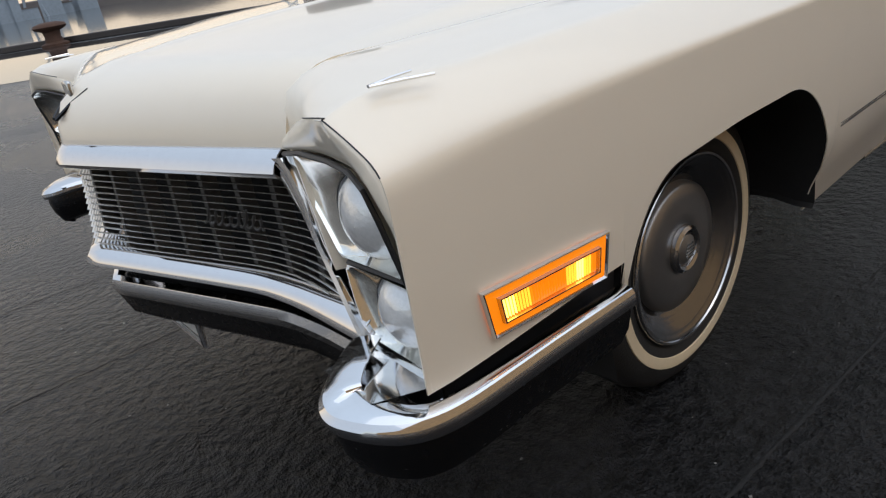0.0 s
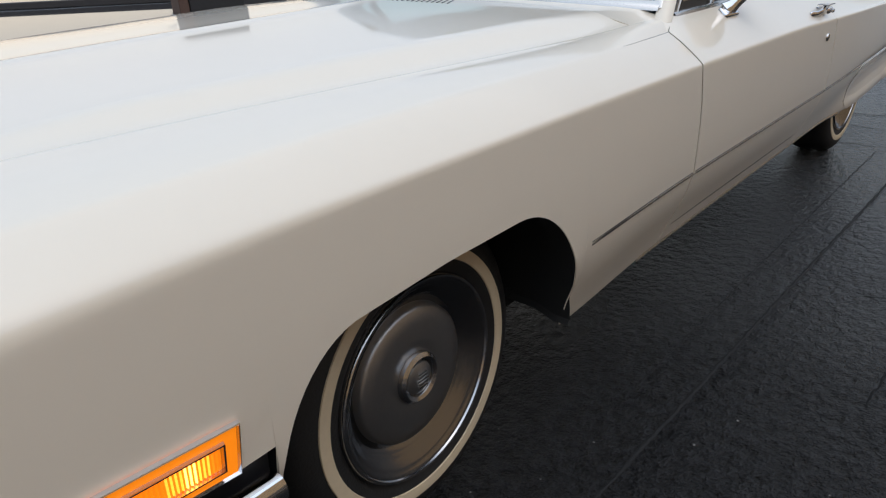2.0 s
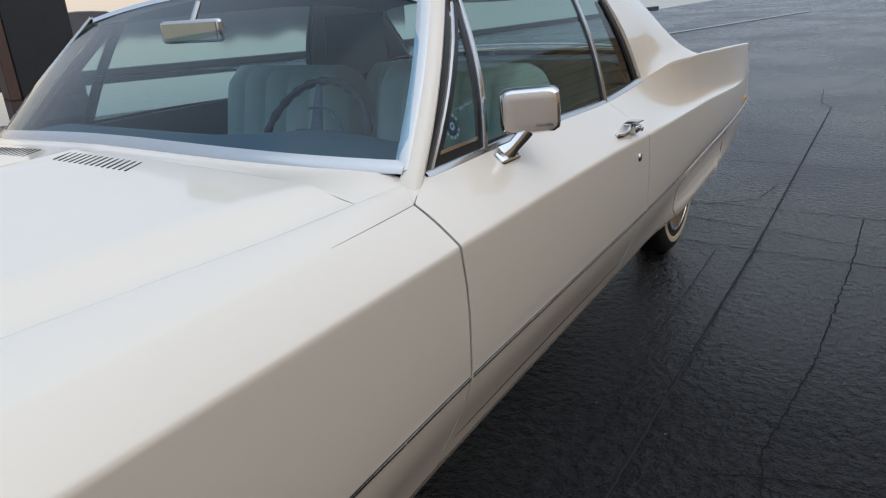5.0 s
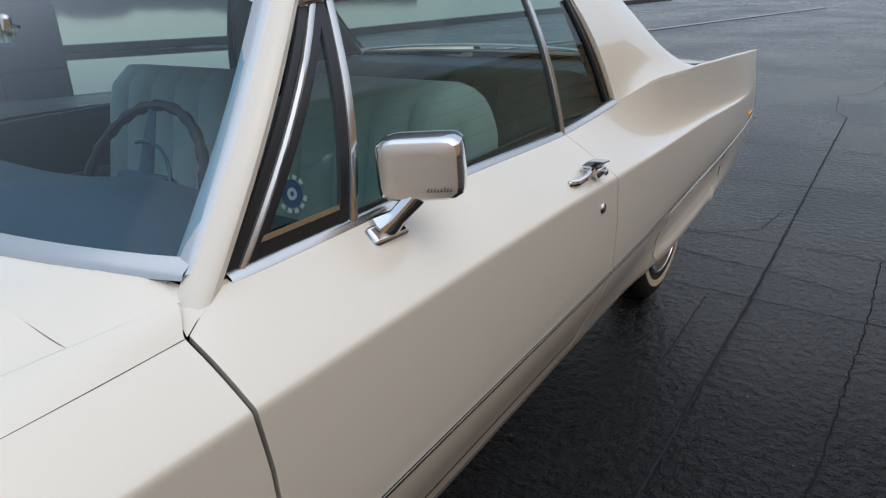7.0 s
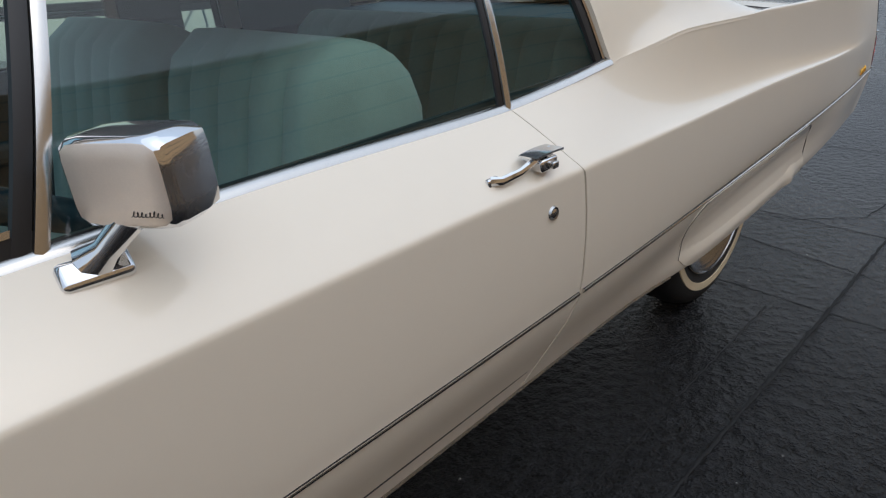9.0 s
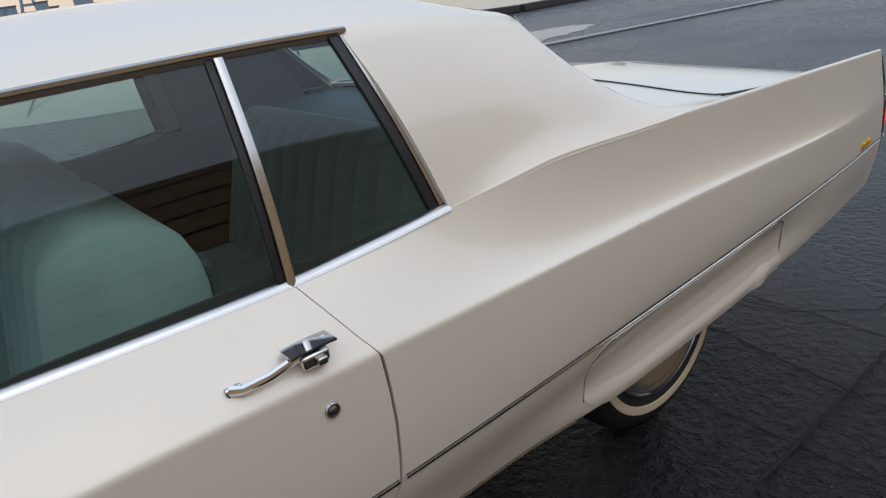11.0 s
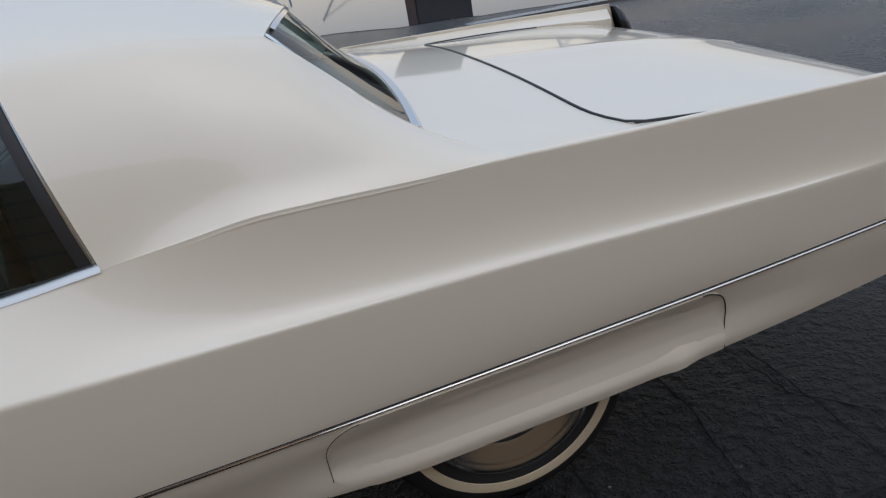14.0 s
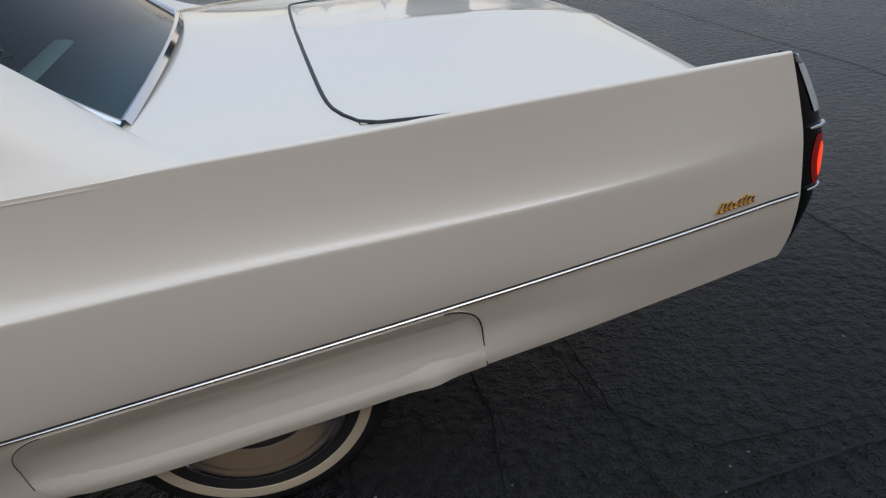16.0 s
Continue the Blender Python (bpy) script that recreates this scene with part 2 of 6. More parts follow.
# ---------------- the car ----------------
# nose at x = -0.05, tail at x = 5.75, left flank at y = -1; SIDE -1 is the driver's side
car = new("car")
tagged(car, "ivory white two-door 1960s luxury coupe parked on wet asphalt", "car")

flank = pch((0.05, 1.022), (0.12, 1.03), (0.5, 1.016), (1.4, 0.996), (2.0, 0.988), (3.3, 0.982), (4.2, 0.970), (4.85, 0.958), (5.35, 0.940), (5.68, 0.915))
crease = pch((0.05, 0.85), (0.3, 0.860), (1.0, 0.853), (2.0, 0.842), (2.9, 0.830), (3.3, 0.814), (3.9, 0.798), (4.35, 0.784), (4.85, 0.758), (5.3, 0.736), (5.68, 0.722))
trim_z = pch((1.4, 0.526), (2.0, 0.536), (2.65, 0.535), (3.28, 0.5335), (3.8, 0.538), (4.3, 0.546), (4.8, 0.556), (5.25, 0.567), (5.68, 0.576))
sill = pch((0.05, 0.33), (1.4, 0.325), (1.9, 0.345), (3.6, 0.350), (3.93, 0.346), (4.3, 0.353), (4.6, 0.360), (4.88, 0.373), (5.1, 0.384), (5.4, 0.402), (5.68, 0.414))
top_y = pch((0.05, 0.905), (0.15, 0.928), (0.83, 0.916), (1.970, 0.888), (2.018, 0.859), (2.10, 0.855), (3.2, 0.850), (3.55, 0.862), (3.87, 0.898), (4.2, 0.912), (5.0, 0.916), (5.68, 0.900))
top_z = pch((0.05, 0.893), (0.16, 0.926), (0.83, 0.929), (1.970, 0.922), (2.018, 0.951), (2.10, 0.952), (2.6, 0.951), (3.2, 0.937), (3.4, 0.948), (3.55, 0.964), (3.72, 0.984), (3.88, 1.002), (4.2, 0.993), (4.64, 0.972), (5.1, 0.952), (5.4, 0.935), (5.68, 0.921))
wall_in = pch((0.0, 0.5), (3.2, 0.5), (4.0, 0.62), (4.9, 0.60), (5.3, 0.52), (5.68, 0.45))      # how far the shoulder runs in before it turns up
wall_up = pch((0.0, 0.56), (3.2, 0.54), (3.9, 0.24), (4.9, 0.19), (5.3, 0.30), (5.68, 0.45))


def side_y(x, z):
    """Half width of the flank at a height below the crease."""
    w, zb, zc = flank(x), sill(x), crease(x)
    zt = trim_z(max(x, 1.4))
    lip = 0.5 + 0.5 * math.tanh((x - 3.85) / 0.2)
    aft = min(1, max(0, (x - 4.55) / 0.8))
    aft = aft * aft * (3 - 2 * aft)
    g = pch((zb - 0.03, -0.030), (zb + 0.03, -0.020), (zt, 0.0), (zc, 0.0))
    f = pch((zb - 0.03, -0.070 + 0.040 * lip), (zb, -0.060 + 0.037 * lip), (zb + 0.045, -0.046 + 0.006 * lip), (zb + 0.10, -0.022 - 0.016 * lip), (max(zt, zb + 0.14), 0.0), ((max(zt, zb + 0.14) + zc) / 2, 0.004), (zc, 0.0))
    return w + mix(f(z), g(z), aft)


def shoulder(x, s):
    """From the crease (s = 0) to the upper edge (s = 1)."""
    y0, z0, y1, z1 = flank(x), crease(x), top_y(x), top_z(x)
    ym, zm = mix(y0, y1, wall_in(x)), mix(z0, z1, wall_up(x))
    a, b, c = (1 - s) ** 2, 2 * s * (1 - s), s * s
    cy, cz = 2 * ym - (y0 + y1) / 2, 2 * zm - (z0 + z1) / 2
    return a * y0 + b * cy + c * y1, a * z0 + b * cz + c * z1


def arch(x):
    """Lower edge of the front fender over the wheel."""
    if x < 0.5345 or x > 1.4005:
        return None
    if x < 0.72:
        return 0.42 + 0.25 * math.sqrt(max(0, 1 - ((0.72 - x) / 0.185) ** 2))
    if x < 1.13:
        return mix(0.67, 0.681, min(1, (x - 0.72) / 0.2))
    return 0.30 + 0.381 * math.sqrt(max(0, 1 - ((x - 1.13) / 0.27) ** 2))


def door_front(z):
    return pch((0.30, 1.93), (0.42, 1.965), (0.54, 1.992), (0.70, 1.992), (0.842, 1.978), (0.90, 1.973), (0.922, 1.971), (0.94, 1.984), (0.97, 2.01))(z)


def door_rear(z):
    return pch((0.30, 3.12), (0.40, 3.215), (0.54, 3.282), (0.70, 3.292), (0.80, 3.288), (0.85, 3.262), (0.94, 3.212))(z)


SS = [0.0, 0.03, 0.06, 0.09, 0.13, 0.18, 0.27, 0.4, 0.55, 0.7, 0.82, 0.92, 0.98, 1.0]


fin_roll = pch((3.2, 0.0005), (4.2, 0.001), (4.42, 0.008), (5.4, 0.009), (5.72, 0.006))      # radius of the fin's upper edge
soft_edge = pch((0.05, 0.034), (0.4, 0.020), (1.0, 0.009), (2.0, 0.006), (3.4, 0.006), (4.2, 0.010), (5.2, 0.018), (5.68, 0.045))      # how wide the crease is rounded


def flank_point(x, lev, zlow):
    """lev 0..1 runs from zlow to the crease, 1..2 on to the upper edge."""
    zc, r = crease(x), soft_edge(x)
    long = math.hypot(flank(x) - top_y(x), top_z(x) - zc)
    s = (lev - 1) * (zc - zlow) if lev <= 1 else (lev - 1) * long
    if abs(s) < r:
        u, v = (s + r) / (2 * r), min(0.9, r / long)
        (ya, za), (yb, zb) = (side_y(x, zc - r), zc - r), shoulder(x, v)
        a, b, c = (1 - u) ** 2, 2 * u * (1 - u), u * u
        return a * ya + b * flank(x) + c * yb, a * za + b * zc + c * zb
    if lev <= 1:
        z = mix(zlow, zc, lev)
        return side_y(x, z), z
    if lev > 2:
        a, q = (lev - 2) * radians(120), fin_roll(x)
        return top_y(x) - q * (1 - math.cos(a)), top_z(x) + q * math.sin(a)
    return shoulder(x, lev - 1)


LEVELS = [0, 0.04, 0.1, 0.2, 0.3, 0.42, 0.55, 0.7, 0.82, 0.90, 0.94, 0.96, 0.975, 0.988, 1.0] + [1 + s for s in SS[1:]]


def flank_panel(xs_of, n, side, low=None, levels=LEVELS):
    """A panel of the flank between x = xs_of(height)[0] and [1]; low(x) gives its lower edge."""
    rows = []
    for lev in levels:
        row = []
        for i in range(n):
            u = i / (n - 1)
            x = 0.5 * (xs_of(0.6)[0] + xs_of(0.6)[1])
            z = 0.6
            for _ in range(4):
                a, b = xs_of(z)
                x = mix(a, b, u)
                y, z = flank_point(x, lev, low(x) if low else sill(x) - 0.03)
            row.append((x, side * y, z))
        rows.append(row)
    return grid(rows, flip=side > 0)


def underside(x):
    a = arch(x)
    return a if a is not None else (0.545 if x < 0.535 else sill(x) - 0.03)


GAP = 0.004


def rear_gap(z):
    """The gap behind the door all but closes over the shoulder."""
    return mix(GAP * 0.85, 0.0011, min(1, max(0, (z - 0.800) / 0.016)))


edge_x = pch((0.36, 5.684), (0.40, 5.704), (0.46, 5.719), (0.56, 5.716), (0.64, 5.711), (0.73, 5.702), (0.81, 5.687), (0.93, 5.658))      # rear end of the quarter panel by height
hood_y = pch((0.02, 0.660), (0.28, 0.675), (0.6, 0.698), (0.9, 0.728), (1.2, 0.758), (1.5, 0.790), (1.9, 0.840))
hood_edge_z = pch((0.02, 0.90), (0.12, 0.925), (0.28, 0.941), (0.83, 0.945), (1.6, 0.944), (1.9, 0.954))
hood_mid_z = pch((0.02, 0.92), (0.12, 0.950), (0.3, 0.972), (0.8, 0.992), (1.4, 1.006), (1.9, 1.019))


def hood_z(x, y):
    k = min(1.0, abs(y) / hood_y(x))
    b = min(1.0, (1 - k) / 0.13)
    f = mix(0.0, 0.58, min(1, max(0, (x - 0.2) / 0.4))) * min(1, max(0, (2.2 - x) / 0.6))
    return hood_edge_z(x) + (hood_mid_z(x) - hood_edge_z(x)) * (f * b * b * (3 - 2 * b) + (1 - f) * (1 - k ** 2.0)) + 0.005 * math.exp(-abs(y) / 0.03)


def nose_x(y):
    """Plan of the header bar: a straight vee."""
    return min(-0.046 + 0.300 * abs(y), 0.156)


low_x = pch((0, -0.074), (0.25, 0.014), (0.41, 0.070), (0.55, 0.112), (0.68, 0.127), (0.90, 0.132))


def nose_low(y):
    return 0.812 + 0.014 * abs(y)


lamp_rim_z = pch((0.60, 0.812), (0.66, 0.824), (0.746, 0.839), (0.87, 0.851), (0.952, 0.852), (0.998, 0.838))
lamp_rim_x = pch((0.60, 0.160), (0.628, 0.155), (0.746, 0.135), (0.87, 0.112), (0.952, 0.095), (0.998, 0.084))


brow_x = pch((0.66, 0.164), (0.70, 0.158), (0.75, 0.146), (0.80, 0.126), (0.85, 0.106), (0.917, 0.092))      # where the fender turns down over the lamps
brow_z = pch((0.66, 0.842), (0.70, 0.862), (0.75, 0.877), (0.80, 0.888), (0.85, 0.898), (0.917, 0.908))


def fender_top(x, t):
    """From the shoulder edge (t = 0) in to the hood (t = 1); its front rolls down over the lamps."""
    crown_up = 0.006 * math.sin(math.pi * t) - (0.004 if t > 1 else 0)
    if x >= 0.28:
        return x, mix(top_y(x), hood_y(x) + 0.0008, t), mix(top_z(x), hood_edge_z(x), t) + crown_up
    k, w = (x - 0.09) / 0.19, min(1, t / 0.45)
    w = w * w * (3 - 2 * w)
    a = k * math.pi / 2
    ye = mix(top_y(0.09), hood_y(0.15) + 0.001, t)
    xe, ze = brow_x(ye), brow_z(ye)
    yb, zb = mix(top_y(0.28), hood_y(0.28) + 0.001, t), mix(top_z(0.28), hood_edge_z(0.28), t) + crown_up
    flat = (x, mix(top_y(x), ye, t), top_z(x) + (zb - top_z(0.28)) * k)
    roll = (mix(xe, 0.28, (1 - math.cos(a)) ** 1.2), mix(ye, yb, k), ze + (zb - ze) * math.sin(a) ** 0.85)
    return lerp3(flat, roll, w)


for side in (-1, 1):
    # front fender: flank, shoulder and the strip up to the hood
    xs = sorted(set([round(v, 5) for v in lin(0.09, 0.534, 12) + [0.72 - 0.185 * math.cos(a) for a in lin(0, math.pi / 2, 16)] + lin(0.74, 1.12, 10) + [1.13 + 0.27 * math.sin(a) for a in lin(0, math.pi / 2, 20)] + lin(1.402, 1.985, 15)]))
    fb = bmesh.new()
    rows = []
    for lev in LEVELS + [2.04, 2.1, 2.2, 2.4, 2.6, 2.8, 2.93, 3.0, 3.10]:
        row = []
        for x0 in xs:
            z, x = 0.6 if lev <= 2 else 0.93, x0
            for _ in range(3):
                over = door_front(z) - GAP
                x = x0 if x0 < 1.401 else mix(1.402, over, (x0 - 1.402) / 0.583)
                if lev <= 2:
                    y, z = flank_point(x, lev, underside(x0 if x0 < 1.401 else x))
                else:
                    x, y, z = fender_top(x, lev - 2)
            row.append((x, side * y, z))
        rows.append(row)
    grid(rows, flip=side > 0, bm=fb)
    bmesh.ops.remove_doubles(fb, verts=fb.verts, dist=0.0025)
    fender = part("front_fender", fb, PAINT, car, solid=0.003)

    # forward roll from fender and nose to the rim of the lamp opening
    rows = []
    for lev in [0.0, 0.10, 0.25, 0.42, 0.6, 0.8] + lin(1.0, 2.0, 9) + lin(2.07, 3.12, 14):
        if lev <= 2:
            x, (y, z) = 0.0905, flank_point(0.0905, lev, 0.545)
        else:
            x, y, z = fender_top(0.092, lev - 2)
        if lev < 0.9:
            xf = 0.116 - 0.045 * max(0, (z - 0.56) / 0.33) ** 1.6
            d = Vector((0, 0.88 - y, 0.70 - z)).normalized()
            rim = Vector((xf, y + d.y * 0.010, z + d.z * 0.010))
        else:
            yr = mix(0.998, 0.952, lev - 1) if lev <= 2 else mix(0.952, 0.655, (lev - 2) / 1.12)
            d = Vector((0, 0, -1)) if lev > 1.3 else Vector((0, -0.6, -0.8))
            rim = Vector((lamp_rim_x(yr), yr, lamp_rim_z(yr)))
        a = Vector((x, y, z))
        drop = (a - rim).length
        pts = [a]
        for k, f in ((0.15, 0.16), (0.35, 0.25), (0.6, 0.22), (0.85, 0.10)):
            p = a.lerp(rim, k)
            p.x -= drop * f * 0.3
            p.z += drop * f * (0.5 if lev > 1.2 else 0.0)
            p.y += drop * f * (0.5 if lev < 1.5 else 0.0)
            pts.append(p)
        pts += [rim, rim + d * 0.008 + Vector((0.008, 0, 0)), rim + d * 0.012 + Vector((0.06, 0, 0))]
        rows.append([(p.x, side * p.y, p.z) for p in pts])
    part("headlamp_surround", grid(rows, flip=side < 0), PAINT, car, smooth=60)
    # panel seam behind the lamp surround
    pts = [fender_top(0.094, t) for t in lin(0.55, 0.02, 9)] + [(0.0905, *flank_point(0.0905, lev, 0.545)) for lev in lin(2.0, 1.0, 12)]
    part("surround_seam", tube([(x - 0.0004, side * (y + 0.0004), z + 0.0006) for x, y, z in pts], 0.0011, 5), SEAL, car)
    # plug below the windscreen pillar
    rows = []
    for t in lin(0, 1, 6):
        xa = door_front(mix(0.922, 0.962, t)) + 0.002
        rows.append([(mix(xa, 2.075, k), side * mix(mix(0.884, 0.820, t), mix(0.856, 0.820, t), k), mix(mix(0.921, 0.961, t), mix(0.950, 0.964, t), k ** 0.6)) for k in lin(0, 1, 6)])
    part("pillar_foot", grid(rows, flip=side > 0), PAINT, car)

    # door
    door = part("door", flank_panel(lambda z: (door_front(z) + GAP, door_rear(z) - rear_gap(z)), 26, side), PAINT, car, solid=0.012)
    # quarter panel with the fin
    quarter = part("quarter_panel", flank_panel(lambda z: (door_rear(z) + rear_gap(z), edge_x(z)), 56, side, levels=LEVELS + [2.15, 2.3, 2.45, 2.6, 2.8, 3.0]), PAINT, car, solid=0.010)

    # side moulding of three runs
    for a, b in ((1.425, 1.983), (2.0, 3.275), (3.292, 5.708)):
        rows = []
        n = 30
        for i in range(n):
            x = mix(a, b, i / (n - 1))
            z = trim_z(x)
            w = mix(0.0036, 0.0050, min(1, max(0, (x - 2.6) / 2.0))) * min(1, 0.3 + (x - 1.425) * 5)
            q, lean = min(1, 0.15 + (x - 1.425) * 3), min(1, max(0, (x - 3.5) / 0.9))
            prof = [(-w, 0.0), (-w * 0.9, 0.0034 * q), (-w * 0.1, 0.0042 * q), (mix(w * 0.12, -w * 0.35, lean), mix(0.0042, 0.0046, lean) * q), (mix(w * 0.45, w * 0.22, lean), mix(0.0040, 0.0012, lean) * q), (w * 0.9, mix(0.0034, 0.0012, lean) * q), (w, 0.0)]
            rows.append([(x, side * (side_y(x, z + dz) + d), z + dz) for dz, d in prof])
        part("side_moulding", grid(rows, flip=side < 0), MOULDING, car, "thin satin chrome moulding", smooth=25)
        for edge, er in ((-1, 0.0012), (1, 0.0010)):
            pts = []
            for x in lin(a, b, 30):
                w = mix(0.0036, 0.0050, min(1, max(0, (x - 2.6) / 2.0)))
                z = trim_z(x) + edge * (w + 0.0006)
                pts.append((x, side * (side_y(x, z) + 0.0006), z))
            part("moulding_edge", tube(pts, er, 5), SEAL, car)
    # shut line over the rocker
    pts = [(x, side * (side_y(x, sill(x) + 0.020) + 0.0002), sill(x) + 0.020) for x in lin(1.99, 3.16, 30)]
    part("door_bottom_gap", tube(pts, [0.0004 + 0.0018 * math.sin(math.pi * k / 29) ** 0.4 for k in range(30)], 5), SEAL, car)

    # near-black sheet behind the gaps, their shade put into its colour
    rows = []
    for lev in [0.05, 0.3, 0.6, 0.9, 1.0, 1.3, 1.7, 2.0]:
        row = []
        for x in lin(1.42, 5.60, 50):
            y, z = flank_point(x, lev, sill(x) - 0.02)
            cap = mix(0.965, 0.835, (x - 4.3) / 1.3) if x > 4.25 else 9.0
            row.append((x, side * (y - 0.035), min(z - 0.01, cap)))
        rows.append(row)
    part("gap_shade_sheet", grid(rows, flip=side > 0), CAVITY, car, "near-black sheet standing for shade behind the gaps")

# hood with its nose face
rows = []
ys = [s * v for s, vs in ((-1, [0.8, 0.79, 0.775, 0.76, 0.745, 0.73, 0.715, 0.7, 0.68, 0.65, 0.6, 0.5, 0.4, 0.3, 0.2, 0.12, 0.07, 0.035, 0.015]), (1, [0, 0.015, 0.035, 0.07, 0.12, 0.2, 0.3, 0.4, 0.5, 0.6, 0.65, 0.68, 0.7, 0.715, 0.73, 0.745, 0.76, 0.775, 0.79, 0.8])) for v in vs]
for k in [0, 0.12, 0.35, 0.6, 0.8, 0.93, 1.0] + [1 + i / 24 for i in range(1, 25)]:
    row = []
    for yy in ys:
        u = yy / 0.8
        y = u * hood_y(0.15)
        xn, zl = nose_x(y), nose_low(y)
        xt = max(0.28 - 0.10 * (1 - abs(u)), xn + 0.10)
        zt = hood_z(max(xt, 0.12), y)
        if k <= 1:
            a = k * math.pi / 2
            x = xn + 0.02 * k + (xt - xn - 0.02) * (1 - math.cos(a)) ** 1.2
            z = zl + (zt - zl) * math.sin(a) ** 0.85
        else:
            t = k - 1
            rear = 1.800 + 0.05 * u * u
            x = mix(xt, rear, t)
            y = u * hood_y(x)
            z = hood_z(x, y)
        row.append((x, y, z))
    rows.append(row)
for side in (-1, 1):
    pts = [(x, side * top_y(x), top_z(x) + 0.0002) for x in lin(1.70, 1.966, 16)]
    part("hood_seam", tube(pts, [mix(0.0002, 0.0007, min(1, i / 9)) for i in range(16)], 5), SEAL, car)
hood = part("hood", grid(rows, flip=True), PAINT, car, solid=0.010)

# cowl panel between hood and windscreen
def screen_base(y):
    k = abs(y) / 0.845
    return 1.862 + 0.172 * k ** 3.2, 1.024 - 0.052 * k ** 2


rows = []
for t in (0, 0.3, 0.6, 1.0):
    row = []
    for yy in lin(-0.845, 0.845, 31):
        u = yy / 0.845
        xa = 1.8008 + 0.05 * u * u
        ya, za = u * hood_y(xa), hood_z(xa, u * hood_y(xa))
        xb, zb = screen_base(yy)
        row.append((mix(xa, xb, t), mix(ya, yy, t), mix(za, zb, t) - 0.003 * math.sin(math.pi * t) - 0.022 * t * max(0, (abs(u) - 0.90) / 0.10) ** 2))
    rows.append(row)
cowl = part("cowl", grid(rows, flip=True), PAINT, car, solid=0.008)
for yc, n in ((-0.155, 14), (0.26, 14), (0.60, 6)):
    for i in range(n):
        y = yc + (i - n / 2) * 0.021
        up = math.atan2(hood_z(1.79, y) - hood_z(1.70, y), 0.09)
        bm = block(0, 0, 0, 0.070, 0.0045, 0.0012, m=Matrix.Translation((1.752, y, hood_z(1.752, y) + 0.0004)) @ Matrix.Rotation(radians(27), 4, "Z") @ Matrix.Rotation(-up, 4, "Y"))
        part("vent_slot", bm, BLACK, cowl)

# ---------------- roof and glass ----------------
rail_z = pch((2.36, 1.308), (2.55, 1.322), (2.9, 1.332), (3.3, 1.336), (3.5, 1.333), (3.75, 1.321), (3.98, 1.285))
rail_y = pch((2.36, 0.722), (2.6, 0.705), (3.3, 0.700), (3.98, 0.680))
crown = pch((2.36, 1.375), (2.5, 1.398), (2.8, 1.425), (3.2, 1.442), (3.5, 1.438), (3.70, 1.416), (3.85, 1.380), (3.98, 1.335), (4.09, 1.285))


def roof_z(x, y):
    k = min(1.0, abs(y) / rail_y(x))
    return rail_z(x) + (crown(x) - rail_z(x)) * (1 - k ** 2.4) ** 0.9


bm = bmesh.new()
us = [-1, -0.985, -0.95, -0.88, -0.78, -0.62, -0.42, -0.2, 0, 0.2, 0.42, 0.62, 0.78, 0.88, 0.95, 0.985, 1]
rows = []
for i in range(25):
    row = []
    for u in us:
        x = mix(2.36 + 0.05 * (1 - u * u), 3.98 + 0.10 * (1 - u * u), i / 24)
        y = u * rail_y(x)
        row.append((x, y, roof_z(x, y)))
    rows.append(row)
grid(rows, flip=True, bm=bm)


def back_edge(t):
    """Side edge of the rear window, from roof to deck."""
    return mix(3.98, 4.25, t), mix(0.680, 0.692, t), mix(1.287, 1.022, t ** 1.05)


for side in (-1, 1):
    # sail panel
    rows = []
    for i in range(22):
        v = i / 21
        row = []
        if v < 0.63:
            xt = mix(3.485, 3.98, min(1, v / 0.62))
            row.append((xt, side * (rail_y(xt) - 0.035), roof_z(xt, rail_y(xt) - 0.035) - 0.007))
        else:
            xt, yt, zt = back_edge((v - 0.62) / 0.38)
            row.append((xt - 0.01, side * (yt - 0.012), zt - 0.02))
        for j in range(15):
            s = j / 14
            xb = mix(3.575, 4.40, v)                      # along the base
            fade = min(1, max(0, (0.95 - v) / 0.5))
            ledge = 0.003 + 0.030 * min(1, v * 4) * fade * fade * (3 - 2 * fade)
            yb, zb = top_y(xb) - ledge, top_z(xb) - 0.003
            if v < 0.62:
                q = v / 0.62
                xt = mix(3.485, 3.98, q)
                yt, zt = rail_y(xt), rail_z(xt)
            else:
                xt, yt, zt = back_edge((v - 0.62) / 0.38)
            yq, zq = shoulder(xb, 0.95)
            sink = 0.010 * max(0, (v - 0.72) / 0.28) ** 2
            yq, zq, cut = yq - 0.0010 - 0.5 * sink, zq - 0.0012 - sink, 0.87
            q = s / 0.6 * cut
            bow = 0.020 * math.sin(math.pi * min(q, cut)) * (1 - v * 0.6)
            if s <= 0.6:
                row.append((mix(xt, xb, q), side * (mix(yt, yb, q) + bow), mix(zt, zb, q) + bow * 0.5))
            else:
                q = (s - 0.6) / 0.4
                a, b, c = (1 - q) ** 2, 2 * q * (1 - q), q * q
                ya, za, xa = mix(yt, yb, cut) + bow, mix(zt, zb, cut) + bow * 0.5, mix(xt, xb, cut)
                row.append((a * xa + (b + c) * xb, side * (a * ya + b * (top_y(xb) - 0.75 * ledge) + c * yq), a * za + b * (top_z(xb) + 0.004 - sink) + c * zq))
        rows.append(row)
    grid(rows, flip=side > 0, bm=bm)
bmesh.ops.remove_doubles(bm, verts=bm.verts, dist=0.004)
bmesh.ops.recalc_face_normals(bm, faces=bm.faces)
roof = part("roof", bm, PAINT, car, smooth=50, solid=0.012)

